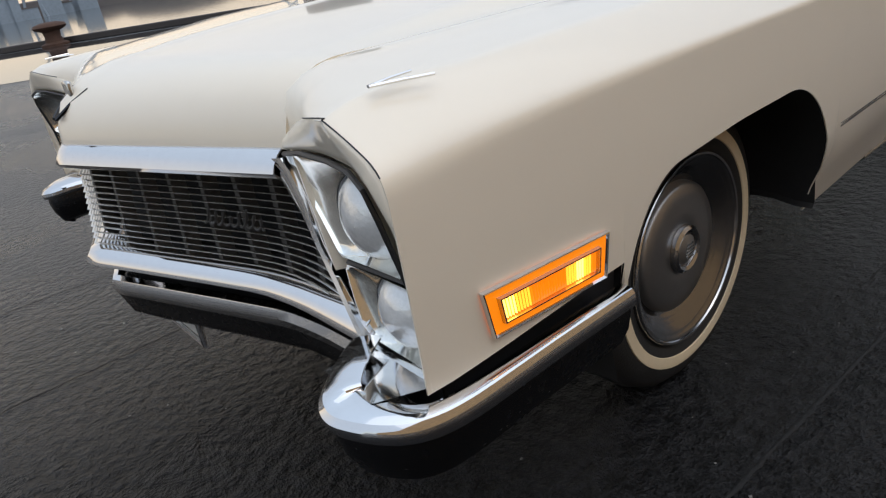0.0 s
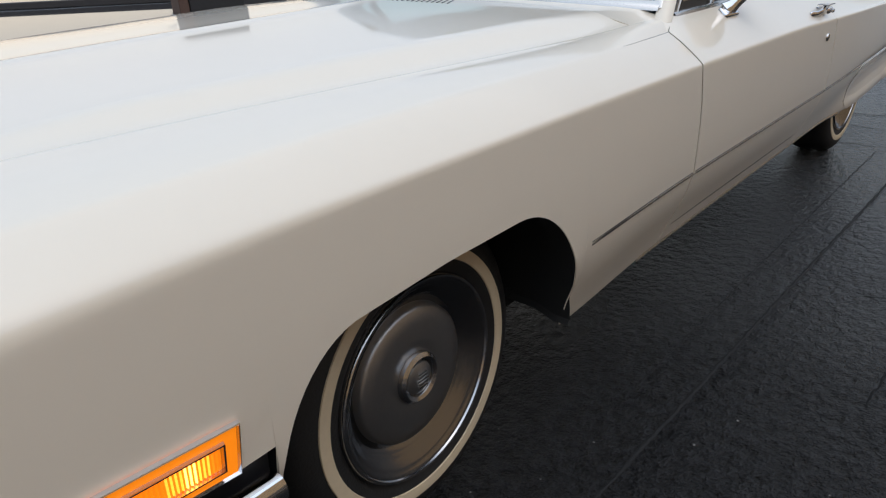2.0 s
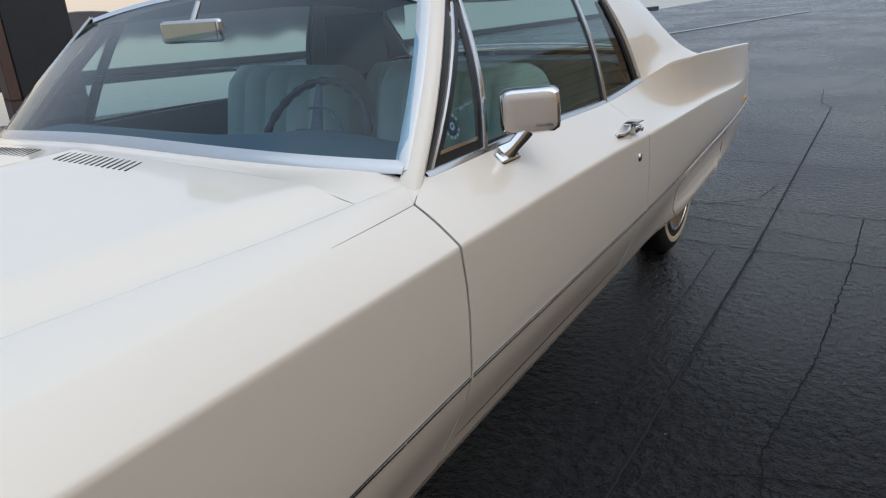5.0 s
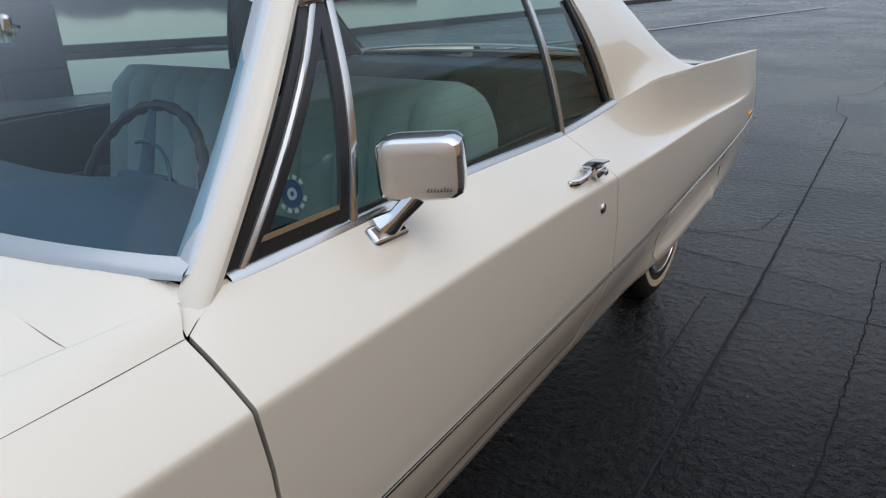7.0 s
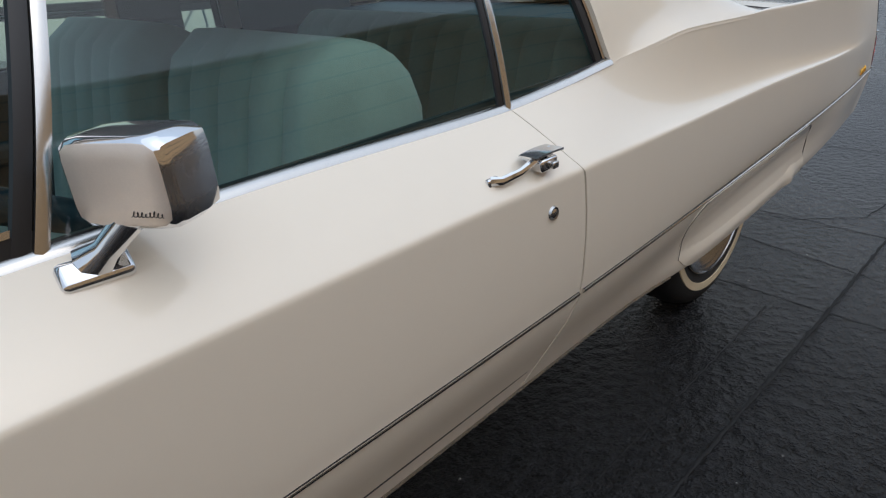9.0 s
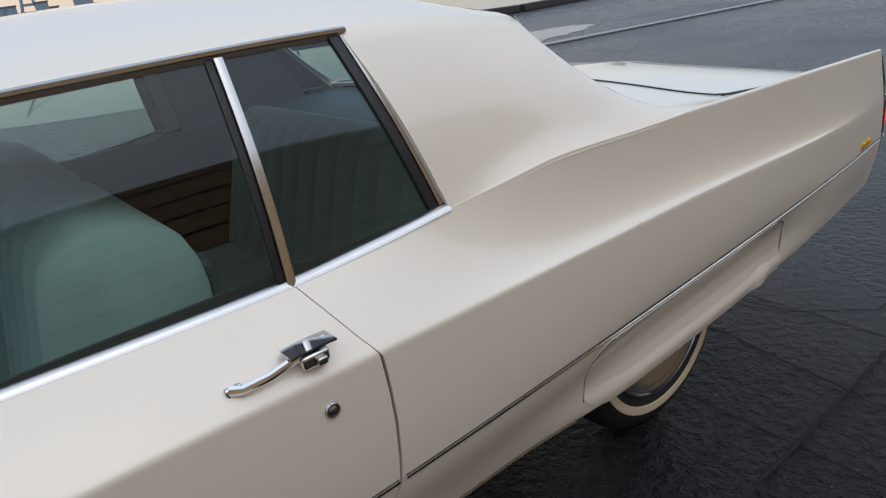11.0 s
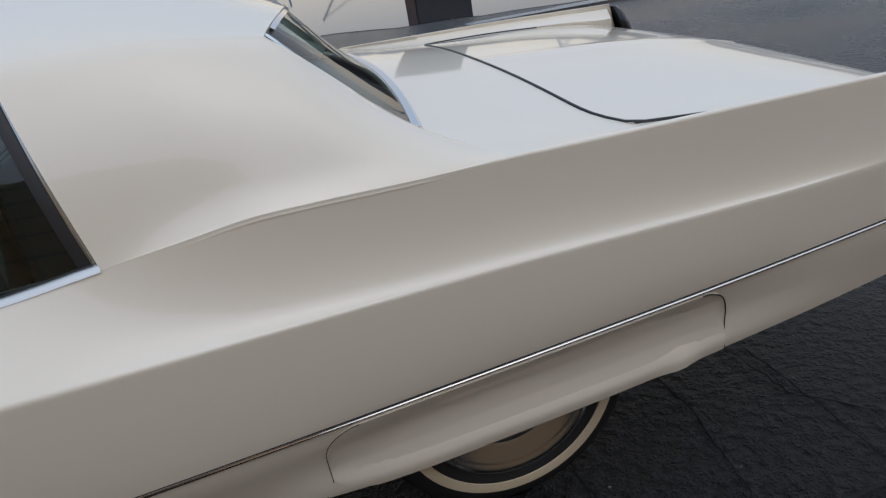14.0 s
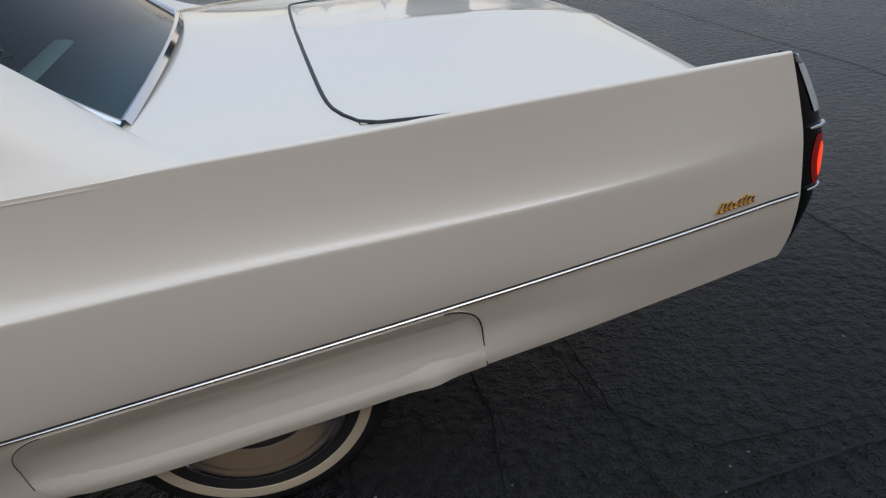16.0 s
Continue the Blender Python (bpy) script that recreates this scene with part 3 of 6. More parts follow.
rows = [[(x, y, roof_z(x, y) - 0.03) for y in lin(-0.67, 0.67, 15)] for x in lin(2.42, 3.96, 15)]
part("headliner", grid(rows), LINER, car, "grey-green cloth headliner")


def side_glass(x, t, side, off=0.0):
    """Point on the side glass; t 0 at the belt, 1 at the roof rail."""
    yb, zb = 0.842, top_z(max(2.15, min(x, 3.6))) - 0.004
    yt, zt = rail_y(x) - 0.004, rail_z(x) - 0.012
    y, z = mix(yb, yt, t) + 0.018 * math.sin(math.pi * t), mix(zb, zt, t)
    return (x, side * (y + off), z)


def glass_sheet(name, x0, x1, side, label):
    """x0(t), x1(t): ends of the pane at height t."""
    rows = []
    for t in lin(0, 1, 9):
        rows.append([side_glass(mix(x0(t), x1(t), u), t, side) for u in lin(0, 1, 9)])
    ob = part(name, grid(rows, flip=side > 0), GLASS, car, label)
    ob.visible_shadow = False
    return ob


def bar(name, f, side, w, d, material, label=""):
    """A flat upright bar along the side glass at x = f(t)."""
    rows = []
    for t in lin(0, 1, 10):
        x, y, z = side_glass(f(t), t, side)
        rows.append([(x - w, y, z), (x - w * 0.8, y + side * d, z), (x, y + side * d * 1.25, z), (x + w * 0.8, y + side * d, z), (x + w, y, z)])
    return part(name, grid(rows, flip=side < 0), material, car, label)


pillar_x = lambda t: mix(2.068, 2.408, t)
vent_x = lambda t: mix(2.342, 2.478, t)
divide_x = lambda t: mix(3.212, 3.236, t)
rear_x = lambda t: mix(3.562, 3.485, t)
for side in (-1, 1):
    glass_sheet("vent_window", lambda t: pillar_x(t) + 0.015, vent_x, side, "small triangular tinted vent window")
    glass_sheet("door_window", vent_x, divide_x, side, "closed tinted door window")
    glass_sheet("quarter_window", divide_x, rear_x, side, "closed tinted rear quarter window")
    bar("vent_window_post", vent_x, side, 0.011, 0.010, CHROME_DULL)
    bar("vent_window_seal", lambda t: vent_x(t) - 0.022, side, 0.013, 0.006, SEAL)
    bar("vent_window_seal", lambda t: pillar_x(t) + 0.004, side, 0.012, 0.004, SEAL)
    bar("vent_window_seal", lambda t: pillar_x(t) + 0.046, side, 0.014, 0.005, SEAL)
    bar("vent_window_frame", lambda t: pillar_x(t) + 0.024, side, 0.009, 0.009, CHROME_DULL)
    if side < 0:
        bar("window_divider", divide_x, side, 0.010, 0.010, CHROME_DULL)
        bar("divider_seal", lambda t: divide_x(t) - 0.017, side, 0.008, 0.005, SEAL)
    bar("quarter_window_seal", lambda t: rear_x(t) - 0.012, side, 0.014, 0.008, SEAL)
    bar("quarter_window_edge", lambda t: rear_x(t) + 0.006, side, 0.006, 0.010, CHROME_DULL)
    # black rubber and bright edge along the foot of the vent window
    rows = [[side_glass(mix(pillar_x(t) + 0.02, vent_x(t) - 0.01, u), t, side, 0.005) for u in lin(0, 1, 8)] for t in (0.0, 0.07, 0.10)]
    part("vent_window_foot_seal", grid(rows, flip=side > 0), SEAL, car)
    rows = [[side_glass(mix(pillar_x(t) + 0.045, vent_x(t) - 0.035, u), t, side, 0.007) for u in lin(0, 1, 8)] for t in (0.10, 0.125)]
    part("vent_window_foot_edge", grid(rows, flip=side > 0), CHROME_DULL, car)
    # belt moulding
    rows = []
    for x in lin(2.075, 3.575, 40):
        y, z = top_y(max(x, 2.14)), top_z(max(x, 2.14))
        rows.append([(x, side * (y + 0.002), z - 0.006), (x, side * (y + 0.0045), z - 0.003), (x, side * (y + 0.001), z + 0.003), (x, side * (y - 0.004), z + 0.0075), (x, side * (y - 0.011), z + 0.0095), (x, side * (y - 0.014), z - 0.004)])
    part("belt_seal", tube([(x, side * (top_y(max(x, 2.14)) - 0.016), top_z(max(x, 2.14)) + 0.007) for x in lin(2.075, 3.575, 30)], 0.005, 6), SEAL, car)
    part("belt_moulding", grid(rows, flip=side < 0), CHROME_DULL, car, "bright chrome belt moulding")
    # roof rail
    rows = []
    for x in lin(2.40, 3.50, 30):
        y, z = rail_y(x), rail_z(x)
        rows.append([(x, side * (y + 0.002), z + 0.004), (x, side * (y + 0.010), z + 0.001), (x, side * (y + 0.010), z - 0.006), (x, side * (y + 0.002), z - 0.009), (x, side * (y + 0.001), z - 0.018)])
    part("drip_rail", grid(rows, flip=side > 0), CHROME_DULL, car, "chrome drip rail")
    # windscreen pillar
    rows = []
    for t in lin(-0.10, 1, 14):
        a = Vector((mix(2.055, 2.388, t), mix(0.850, 0.722, t) + 0.012 * math.sin(math.pi * t), mix(0.958, 1.312, t)))
        rows.append([(a.x - 0.032, side * (a.y - 0.024), a.z + 0.004), (a.x - 0.028, side * (a.y - 0.012), a.z + 0.010), (a.x - 0.016, side * (a.y + 0.003), a.z + 0.007), (a.x - 0.010, side * (a.y + 0.006), a.z + 0.004), (a.x - 0.004, side * (a.y + 0.003), a.z + 0.000), (a.x + 0.000, side * (a.y - 0.014), a.z - 0.006)])
    part("windscreen_pillar", grid(rows, flip=side < 0), PAINT, car, solid=0.008)
    rows = []
    for t in lin(0, 1, 12):
        a = Vector((mix(2.055, 2.388, t) - 0.034, mix(0.850, 0.722, t) + 0.012 * math.sin(math.pi * t) - 0.024, mix(0.958, 1.312, t) + 0.004))
        rows.append([(a.x + 0.022, side * (a.y + 0.026), a.z + 0.008), (a.x + 0.018, side * (a.y + 0.024), a.z + 0.013), (a.x + 0.002, side * (a.y + 0.008), a.z + 0.0155), (a.x - 0.009, side * (a.y - 0.008), a.z + 0.011), (a.x - 0.015, side * (a.y - 0.016), a.z + 0.003)])
    part("windscreen_moulding", grid(rows, flip=side < 0), CHROME_DULL, car, "chrome windscreen moulding")

# windscreen
def screen_point(u, t):
    y0 = u * mix(0.83, 0.70, t)
    xb, zb = screen_base(u * 0.83)
    xt, zt = 2.415 - 0.06 * u * u, 1.380 - 0.066 * abs(u) ** 2.2
    b = 0.012 * math.sin(math.pi * t)
    return (mix(xb + 0.012, xt, t) - b, y0, mix(zb + 0.012, zt, t) + b)


rows = [[screen_point(u, t) for u in lin(-1, 1, 31)] for t in lin(0, 1, 12)]
glass = part("windscreen", grid(rows), WINDSHIELD, car, "slightly blue tinted windscreen")
glass.visible_shadow = False
rows = []
for u in lin(-1, 1, 41):
    x, y, z = screen_point(u, 0)
    rows.append([(x - 0.021, y, z - 0.016), (x - 0.017, y, z - 0.007), (x - 0.006, y, z + 0.001), (x + 0.008, y, z + 0.007)])
part("windscreen_base_moulding", grid(rows, flip=True), CHROME_DULL, car, "chrome windscreen moulding")
rows = []
for u in lin(-1, 1, 41):
    x, y, z = screen_point(u, 1)
    rows.append([(x - 0.020, y, z - 0.010), (x - 0.012, y, z + 0.004), (x + 0.012, y, z + 0.008)])
part("windscreen_top_moulding", grid(rows, flip=True), CHROME, car, "chrome windscreen moulding")

# rear window
def back_point(u, t):
    x, y, z = back_edge(t)
    xr = 3.98 + 0.10 * (1 - u * u)
    lift = roof_z(xr, u * 0.68) - 0.004 - 1.287
    return (x + (0.10 - 0.045 * t) * (1 - u * u), u * y, z + lift * (1 - t) + 0.03 * t * (1 - u * u) - 0.02 * math.sin(math.pi * t))


rows = [[back_point(u * 0.985, t) for u in lin(-1, 1, 25)] for t in lin(0.01, 0.985, 10)]
rear_glass = part("rear_window", grid(rows, flip=True), GLASS, car, "sloping tinted rear window")
rear_glass.visible_shadow = False
for side in (-1, 1):
    rows = []
    for t in lin(0, 1.0, 14):
        x, y, z = back_point(side * 0.985, t)
        rows.append([(x, y + side * 0.012, z + 0.003), (x + 0.003, y + side * 0.007, z + 0.007), (x + 0.004, y - side * 0.003, z + 0.007), (x + 0.002, y - side * 0.010, z + 0.002)])
    part("rear_window_moulding", grid(rows, flip=side > 0), CHROME, car, "chrome rear window moulding")
rows = []
for u in lin(-1, 1, 31):
    x, y, z = back_point(u * 0.985, 1.0)
    rows.append([(x - 0.008, y, z + 0.004), (x, y, z + 0.009), (x + 0.010, y, z + 0.008), (x + 0.018, y, z - 0.006)])
part("rear_window_base_moulding", grid(rows, flip=True), CHROME, car, "chrome rear window moulding")
rows = []
for u in lin(-0.93, 0.93, 31):
    x, y, z = back_point(u * 0.985, 0.0)
    rows.append([(x - 0.004, y, z - 0.004), (x + 0.003, y, z + 0.003), (x + 0.012, y, z - 0.004)])
part("rear_window_top_moulding", grid(rows, flip=True), CHROME, car, "chrome rear window moulding")

# ---------------- rear deck ----------------
deck_mid = pch((4.2, 1.045), (4.45, 1.018), (4.7, 0.995), (5.2, 0.945), (5.45, 0.903), (5.64, 0.853))
deck_edge = pch((4.2, 1.018), (4.4, 0.985), (4.67, 0.951), (5.1, 0.918), (5.4, 0.885), (5.6, 0.848))
lid_y = pch((4.6, 0.77), (4.70, 0.785), (5.0, 0.825), (5.62, 0.845))


def deck_z(x, y):
    k = abs(y) / 0.80
    zi = deck_edge(x) + (deck_mid(x) - deck_edge(x)) * (1 - min(1, k) ** mix(2.2, 1.1, min(1, max(0, (x - 4.7) / 0.7))))
    if k > 0.98:
        f = min(1, (abs(y) - 0.784) / (top_y(x) - 0.784))
        zi = mix(zi, top_z(x) - 0.002, f ** mix(1.6, 2.3, min(1, max(0, (x - 4.5) / 0.2))))
    return zi


def lid_front(y):
    k = min(1, abs(y) / 0.77)
    return 4.655 + 0.016 * k ** 2 + 0.050 * k ** 16


def lid_rear(y):
    return 5.635 - 0.075 * (abs(y) / 0.83)


# panel in front of the lid and the strips beside it, one sheet
rows = []
for k in range(12):
    row = []
    for u in lin(-1, 1, 49):
        y = u * 0.895
        xa = 4.25 + 0.05 * (1 - min(1, abs(u) / 0.78) ** 2) if abs(u) < 0.8 else mix(4.25, 4.05, (abs(u) - 0.8) / 0.2)
        xb = lid_front(y) - GAP if abs(y) < 0.775 else 4.72
        x = mix(xa, xb, k / 11)
        tuck = 0.012 * max(0, 1 - k / 3) ** 2 * min(1, max(0, (abs(u) - 0.80) / 0.06))      # slips under the sail panel's foot
        row.append((x, y * min(1.0, top_y(x) / 0.905), deck_z(x, y) - tuck))
    rows.append(row)
part("deck_panel", grid(rows, flip=True), PAINT, car, solid=0.008)
for side in (-1, 1):
    rows = []
    for x in lin(4.70, 5.645, 28):
        yi = lid_y(x) + 2 * GAP
        rows.append([(x, side * (yi - 0.001), deck_z(x, yi) - 0.10)] + [(x, side * mix(yi, top_y(x) - 0.001, s), deck_z(x, mix(yi, top_y(x) - 0.001, s)) + (0.0 if s < 1 else 0.0025)) for s in lin(0, 1, 9)])
    part("fin_inner", grid(rows, flip=side < 0), PAINT, car)
rows = []
for k in range(26):
    row = []
    for u in [-1, -0.99, -0.96, -0.9, -0.8, -0.65, -0.5, -0.35, -0.2, -0.1, -0.04, 0, 0.04, 0.1, 0.2, 0.35, 0.5, 0.65, 0.8, 0.9, 0.96, 0.99, 1]:
        y = u * 0.775
        xa, xb = lid_front(y) + GAP, lid_rear(u * 0.83)
        x = mix(xa, xb, k / 25)
        y = u * lid_y(x)
        row.append((x, y, deck_z(x, min(abs(y), 0.784)) + 0.004 * math.exp(-abs(y) / 0.03)))
    rows.append(row)
# rear face of the lid
last = rows[-1]
rows.append([(x + 0.012, y, z - 0.015) for x, y, z in last])
rows.append([(x + 0.03, y, z - 0.09) for x, y, z in last])
rows.append([(x + 0.03, y, z - 0.30) for x, y, z in last])
part("trunk_lid", grid(rows, flip=True), PAINT, car, "closed ivory trunk lid", solid=0.010)

# dark gap round the lid
line = []
for x in lin(5.25, 4.76, 14):
    line.append((x, lid_y(x) + GAP))
for y in lin(0.776, -0.776, 41):
    line.append((lid_front(y), y))
for x in lin(4.76, 5.25, 14):
    line.append((x, -lid_y(x) - GAP))
part("trunk_gap", tube([(x, y, deck_z(x, min(abs(y), 0.784)) - 0.0008) for x, y in line], 0.0056, 6), SEAL, car, "dark gap round the trunk lid")

# near-black sheets that paint the shade under lid and hood
rows = [[(x, u * 0.88, deck_z(x, u * 0.88) - 0.035) for u in lin(-1, 1, 15)] for x in lin(4.45, 5.40, 12)]
part("trunk_well", grid(rows, flip=True), CAVITY, car, "near-black sheet standing for shade under the trunk lid")
rows = [[(x, u * 0.86, hood_z(x, u * 0.8) - 0.04) for u in lin(-1, 1, 15)] for x in lin(0.25, 2.0, 12)]
part("engine_bay", grid(rows, flip=True), CAVITY, car, "near-black sheet standing for shade under the hood")

# ---------------- fender skirts ----------------
for side in (-1, 1):
    rows = []
    xs = lin(3.862, 4.884, 44)
    for s in lin(0, 1, 12):
        row = []
        for x in xs:
            d = min(x - 3.862, 4.884 - x)
            cap = 0.085 * (1 - math.sqrt(max(0, 1 - (1 - min(1, d / 0.085)) ** 2)))
            zhi = trim_z(x) - 0.014 - cap
            # dent-like flare near the rear of the lower lip
            zlo = sill(x) - 0.032 + 0.055 * max(0, 1 - (x - 3.862) / 0.10) ** 2
            z = mix(zlo, zhi, s)
            row.append((x, side * (side_y(x, z) + 0.0018 + 0.010 * math.exp(-((x - 4.75) / 0.04) ** 2) * max(0, 1 - s * 3)), z))
        rows.append(row)
    part("fender_skirt", grid(rows, flip=side > 0), PAINT, car, "ivory fender skirt over the rear wheel", solid=0.012)
    # fine dark seam round the skirt
    pts = []
    for x, z in [(3.861, 0.365), (3.861, 0.43)] + [(3.947 - 0.086 * math.cos(a), trim_z(3.947) - 0.10 + 0.086 * math.sin(a)) for a in lin(0, math.pi / 2, 8)]:
        pts.append((x, side * (side_y(x, z) + 0.0024), z))
    part("skirt_seam", tube(pts, 0.0009, 6), SEAL, car)
    pts = []
    for x, z in [(4.799 + 0.086 * math.cos(a), trim_z(4.799) - 0.10 + 0.086 * math.sin(a)) for a in lin(math.pi / 2, 0, 8)] + [(4.885, 0.42), (4.885, 0.345)]:
        pts.append((x, side * (side_y(x, z) + 0.0024), z))
    part("skirt_seam", tube(pts, 0.0017, 6), SEAL, car)
    # wheel wells
    curve = [(0.550, 0.27), (0.537, 0.36)] + [(x, arch(x) + 0.003) for x in [0.72 - 0.183 * math.cos(a) for a in lin(0, math.pi / 2, 14)] + lin(0.76, 1.1, 8) + [1.13 + 0.268 * math.sin(a) for a in lin(0, math.pi / 2, 20)]] + [(1.398, 0.322), (1.385, 0.312)]
    rows = []
    for d, g in ((0.006, 0.0), (0.05, 0.0), (0.12, 0.03), (0.42, 0.03), (0.43, -0.02)):
        rows.append([(x + g * (x - 0.97) * 2, side * (side_y(max(0.6, min(x, 1.4)), max(z, 0.40)) - d), z + (g if z > 0.4 else 0)) for x, z in curve])
    rows.append([(mix(x, 0.97, 0.97), side * 0.56, mix(z, 0.25, 0.97)) for x, z in curve])
    part("wheel_well", grid(rows, flip=side < 0), CAVITY, car, "black wheel well")
    # rocker strip
    rows = []
    for x in lin(1.80, 3.84, 30):
        z = sill(x) - 0.03
        y = side_y(x, z)
        rows.append([(x, side * (y + 0.001), z + 0.006), (x, side * (y + 0.004), z - 0.002), (x, side * (y - 0.004), z - 0.012), (x, side * (y - 0.05), z - 0.016)])
    part("rocker_strip", grid(rows, flip=side > 0), CHROME_DULL, car, "dull bright rocker strip")

# floor pan
part("floor_pan", block(2.80, 0, 0.31, 4.0, 1.5, 0.06), CAVITY, car, "dark underbody")

# ---------------- wheels ----------------
def wheel():
    w = new("wheel")
    w.parent = car
    R = 0.352
    tyre = part("tyre", lathe([(0.205, -0.10), (0.25, -0.115), (0.315, -0.115), (0.343, -0.09), (R, -0.06), (R, -0.02), (R - 0.006, 0.0), (R, 0.02), (R, 0.055), (0.343, 0.085), (0.325, 0.102), (0.300, 0.112), (0.27, 0.114), (0.245, 0.110), (0.225, 0.10), (0.205, 0.085)], 72), RUBBER, w, "black tyre")
    part("whitewall", lathe([(0.289, 0.1125), (0.288, 0.1155), (0.275, 0.1165), (0.262, 0.1155), (0.261, 0.1125)], 72), WHITEWALL, w, "cream whitewall ring")
    part("cover_bead", lathe([(0.233, 0.104), (0.232, 0.113), (0.228, 0.117), (0.223, 0.116), (0.221, 0.112)], 72), COVER_BRIGHT, w, "bright wheel cover edge")
    part("cover_rim", lathe([(0.2215, 0.112), (0.212, 0.109), (0.206, 0.103), (0.202, 0.103), (0.198, 0.096), (0.194, 0.096), (0.190, 0.088), (0.186, 0.088), (0.181, 0.079), (0.177, 0.079), (0.170, 0.069), (0.160, 0.066)], 72), COVER_DISH, w, "dark polished dished wheel cover rim", smooth=70)
    part("cover_disc", lathe([(0.160, 0.066), (0.157, 0.082), (0.150, 0.0885), (0.120, 0.092), (0.090, 0.094), (0.062, 0.095), (0.058, 0.093)], 72), COVER_GREY, w, "grey brushed wheel cover")
    part("hub_ring", lathe([(0.059, 0.092), (0.058, 0.104), (0.050, 0.110), (0.042, 0.106), (0.038, 0.096)], 48), COVER_BRIGHT, w, "chrome hub ring")
    part("hub_cap", lathe([(0.040, 0.096), (0.036, 0.104), (0.022, 0.110), (0.0005, 0.112)], 32), COVER_GREY, w, "dark hub medallion")
    bm = bmesh.new()
    for a in range(-2, 3):
        block(0, -0.1125, a * 0.008, 0.034 - abs(a) * 0.005, 0.003, 0.003, bm=bm)
    part("medallion_bars", bm, CHROME_DULL, w)
    return w


fw = wheel()
fw.matrix_basis = pose(0.972, -0.752, 0.343, 0, 0, 3)
for m in (pose(0.968, 0.757, 0.345, 0, 25, 180), pose(4.325, -0.738, 0.350, 0, 40, 0), pose(4.325, 0.738, 0.350, 0, 10, 180)):
    wb = copy_thing(fw, m)

# ---------------- front end ----------------
PALE_LENS = mat("pale_lamp_lens", (0.50, 0.50, 0.46), 0.22, 0.0, var=0.12, scale=30, coat=0.6)
# darkened copy of chrome: the dark surroundings it mirrors are in its colour
CHROME_SHADED = mat("chrome_with_dark_reflection", (0.05, 0.05, 0.053), 0.26, 0.9, var=0.1, scale=8, rvar=0.1)
def smooth_line(pts, sub):
    """More points along a smooth curve through a few."""
    out, n = [], len(pts)
    for i in range(n - 1):
        p0, p1, p2, p3 = (Vector(pts[min(n - 1, max(0, i + k))]) for k in (-1, 0, 1, 2))
        for k in range(sub):
            t = k / sub
            out.append(0.5 * (2 * p1 + (p2 - p0) * t + (2 * p0 - 5 * p1 + 4 * p2 - p3) * t * t + (3 * p1 - p0 - 3 * p2 + p3) * t ** 3))
    return out + [Vector(pts[-1])]


bumper = new("front_bumper")
bumper.parent = car
for side in (-1, 1):
    # the lip from behind the corner round to the inner end of the horn
    lip = [(0.525, 1.036, 0.494), (0.42, 1.044, 0.502), (0.32, 1.050, 0.508), (0.22, 1.058, 0.514), (0.14, 1.062, 0.518), (0.085, 1.056, 0.520), (0.045, 1.036, 0.520), (0.016, 1.002, 0.520), (-0.004, 0.962, 0.520), (-0.011, 0.932, 0.521), (-0.004, 0.905, 0.526), (0.020, 0.878, 0.530), (0.060, 0.850, 0.538), (0.100, 0.828, 0.542)]
    lip = [tuple(v) for v in smooth_line(lip, 4)]
    rows, rows2 = [], []
    n = len(lip)
    for i, (x, y, z) in enumerate(lip):
        a, b = lip[max(0, i - 1)], lip[min(n - 1, i + 1)]
        t = Vector((b[0] - a[0], b[1] - a[1])).normalized()
        o = Vector((t.y, -t.x))
        w = max(0.0, min(1.0, (i - 20) / 16.0))
        front = [(-0.058, 0.020), (-0.035, 0.0185), (-0.014, 0.013), (-0.003, 0.008), (0.0005, 0.003), (0.0042, -0.001), (0.0045, -0.009), (0.001, -0.016), (-0.010, -0.020)]
        flat = [(-0.024, 0.012), (-0.014, 0.0125), (-0.007, 0.0115), (-0.002, 0.009), (0.0015, 0.004), (0.0035, -0.002), (0.0040, -0.010), (0.003, -0.017), (-0.006, -0.021)]
        prof = [(mix(p, r, w), mix(q, t, w)) for (p, q), (r, t) in zip(flat, front)]
        rows.append([(x + o.x * p, side * (y + o.y * p), z + q) for p, q in prof])
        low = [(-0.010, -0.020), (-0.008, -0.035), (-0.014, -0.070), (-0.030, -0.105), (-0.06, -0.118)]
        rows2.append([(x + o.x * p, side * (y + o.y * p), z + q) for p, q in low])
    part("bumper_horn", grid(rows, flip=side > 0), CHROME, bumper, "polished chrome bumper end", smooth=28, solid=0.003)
    part("bumper_lower", grid(rows2, flip=side > 0), CHROME_SHADED, bumper, "lower bumper face, dark reflection put into its chrome", solid=0.003)
    # black filler between body and bumper
    rows = []
    for x, y in ((0.53, 0.998), (0.30, 1.008), (0.18, 1.015), (0.130, 1.012), (0.124, 1.0)):
        rows.append([(x, side * y, 0.552), (x, side * (y - 0.002), 0.52), (x, side * (y - 0.01), 0.44)])
    part("bumper_filler", grid(rows, flip=side < 0), SEAL, bumper, "black rubber filler strip")

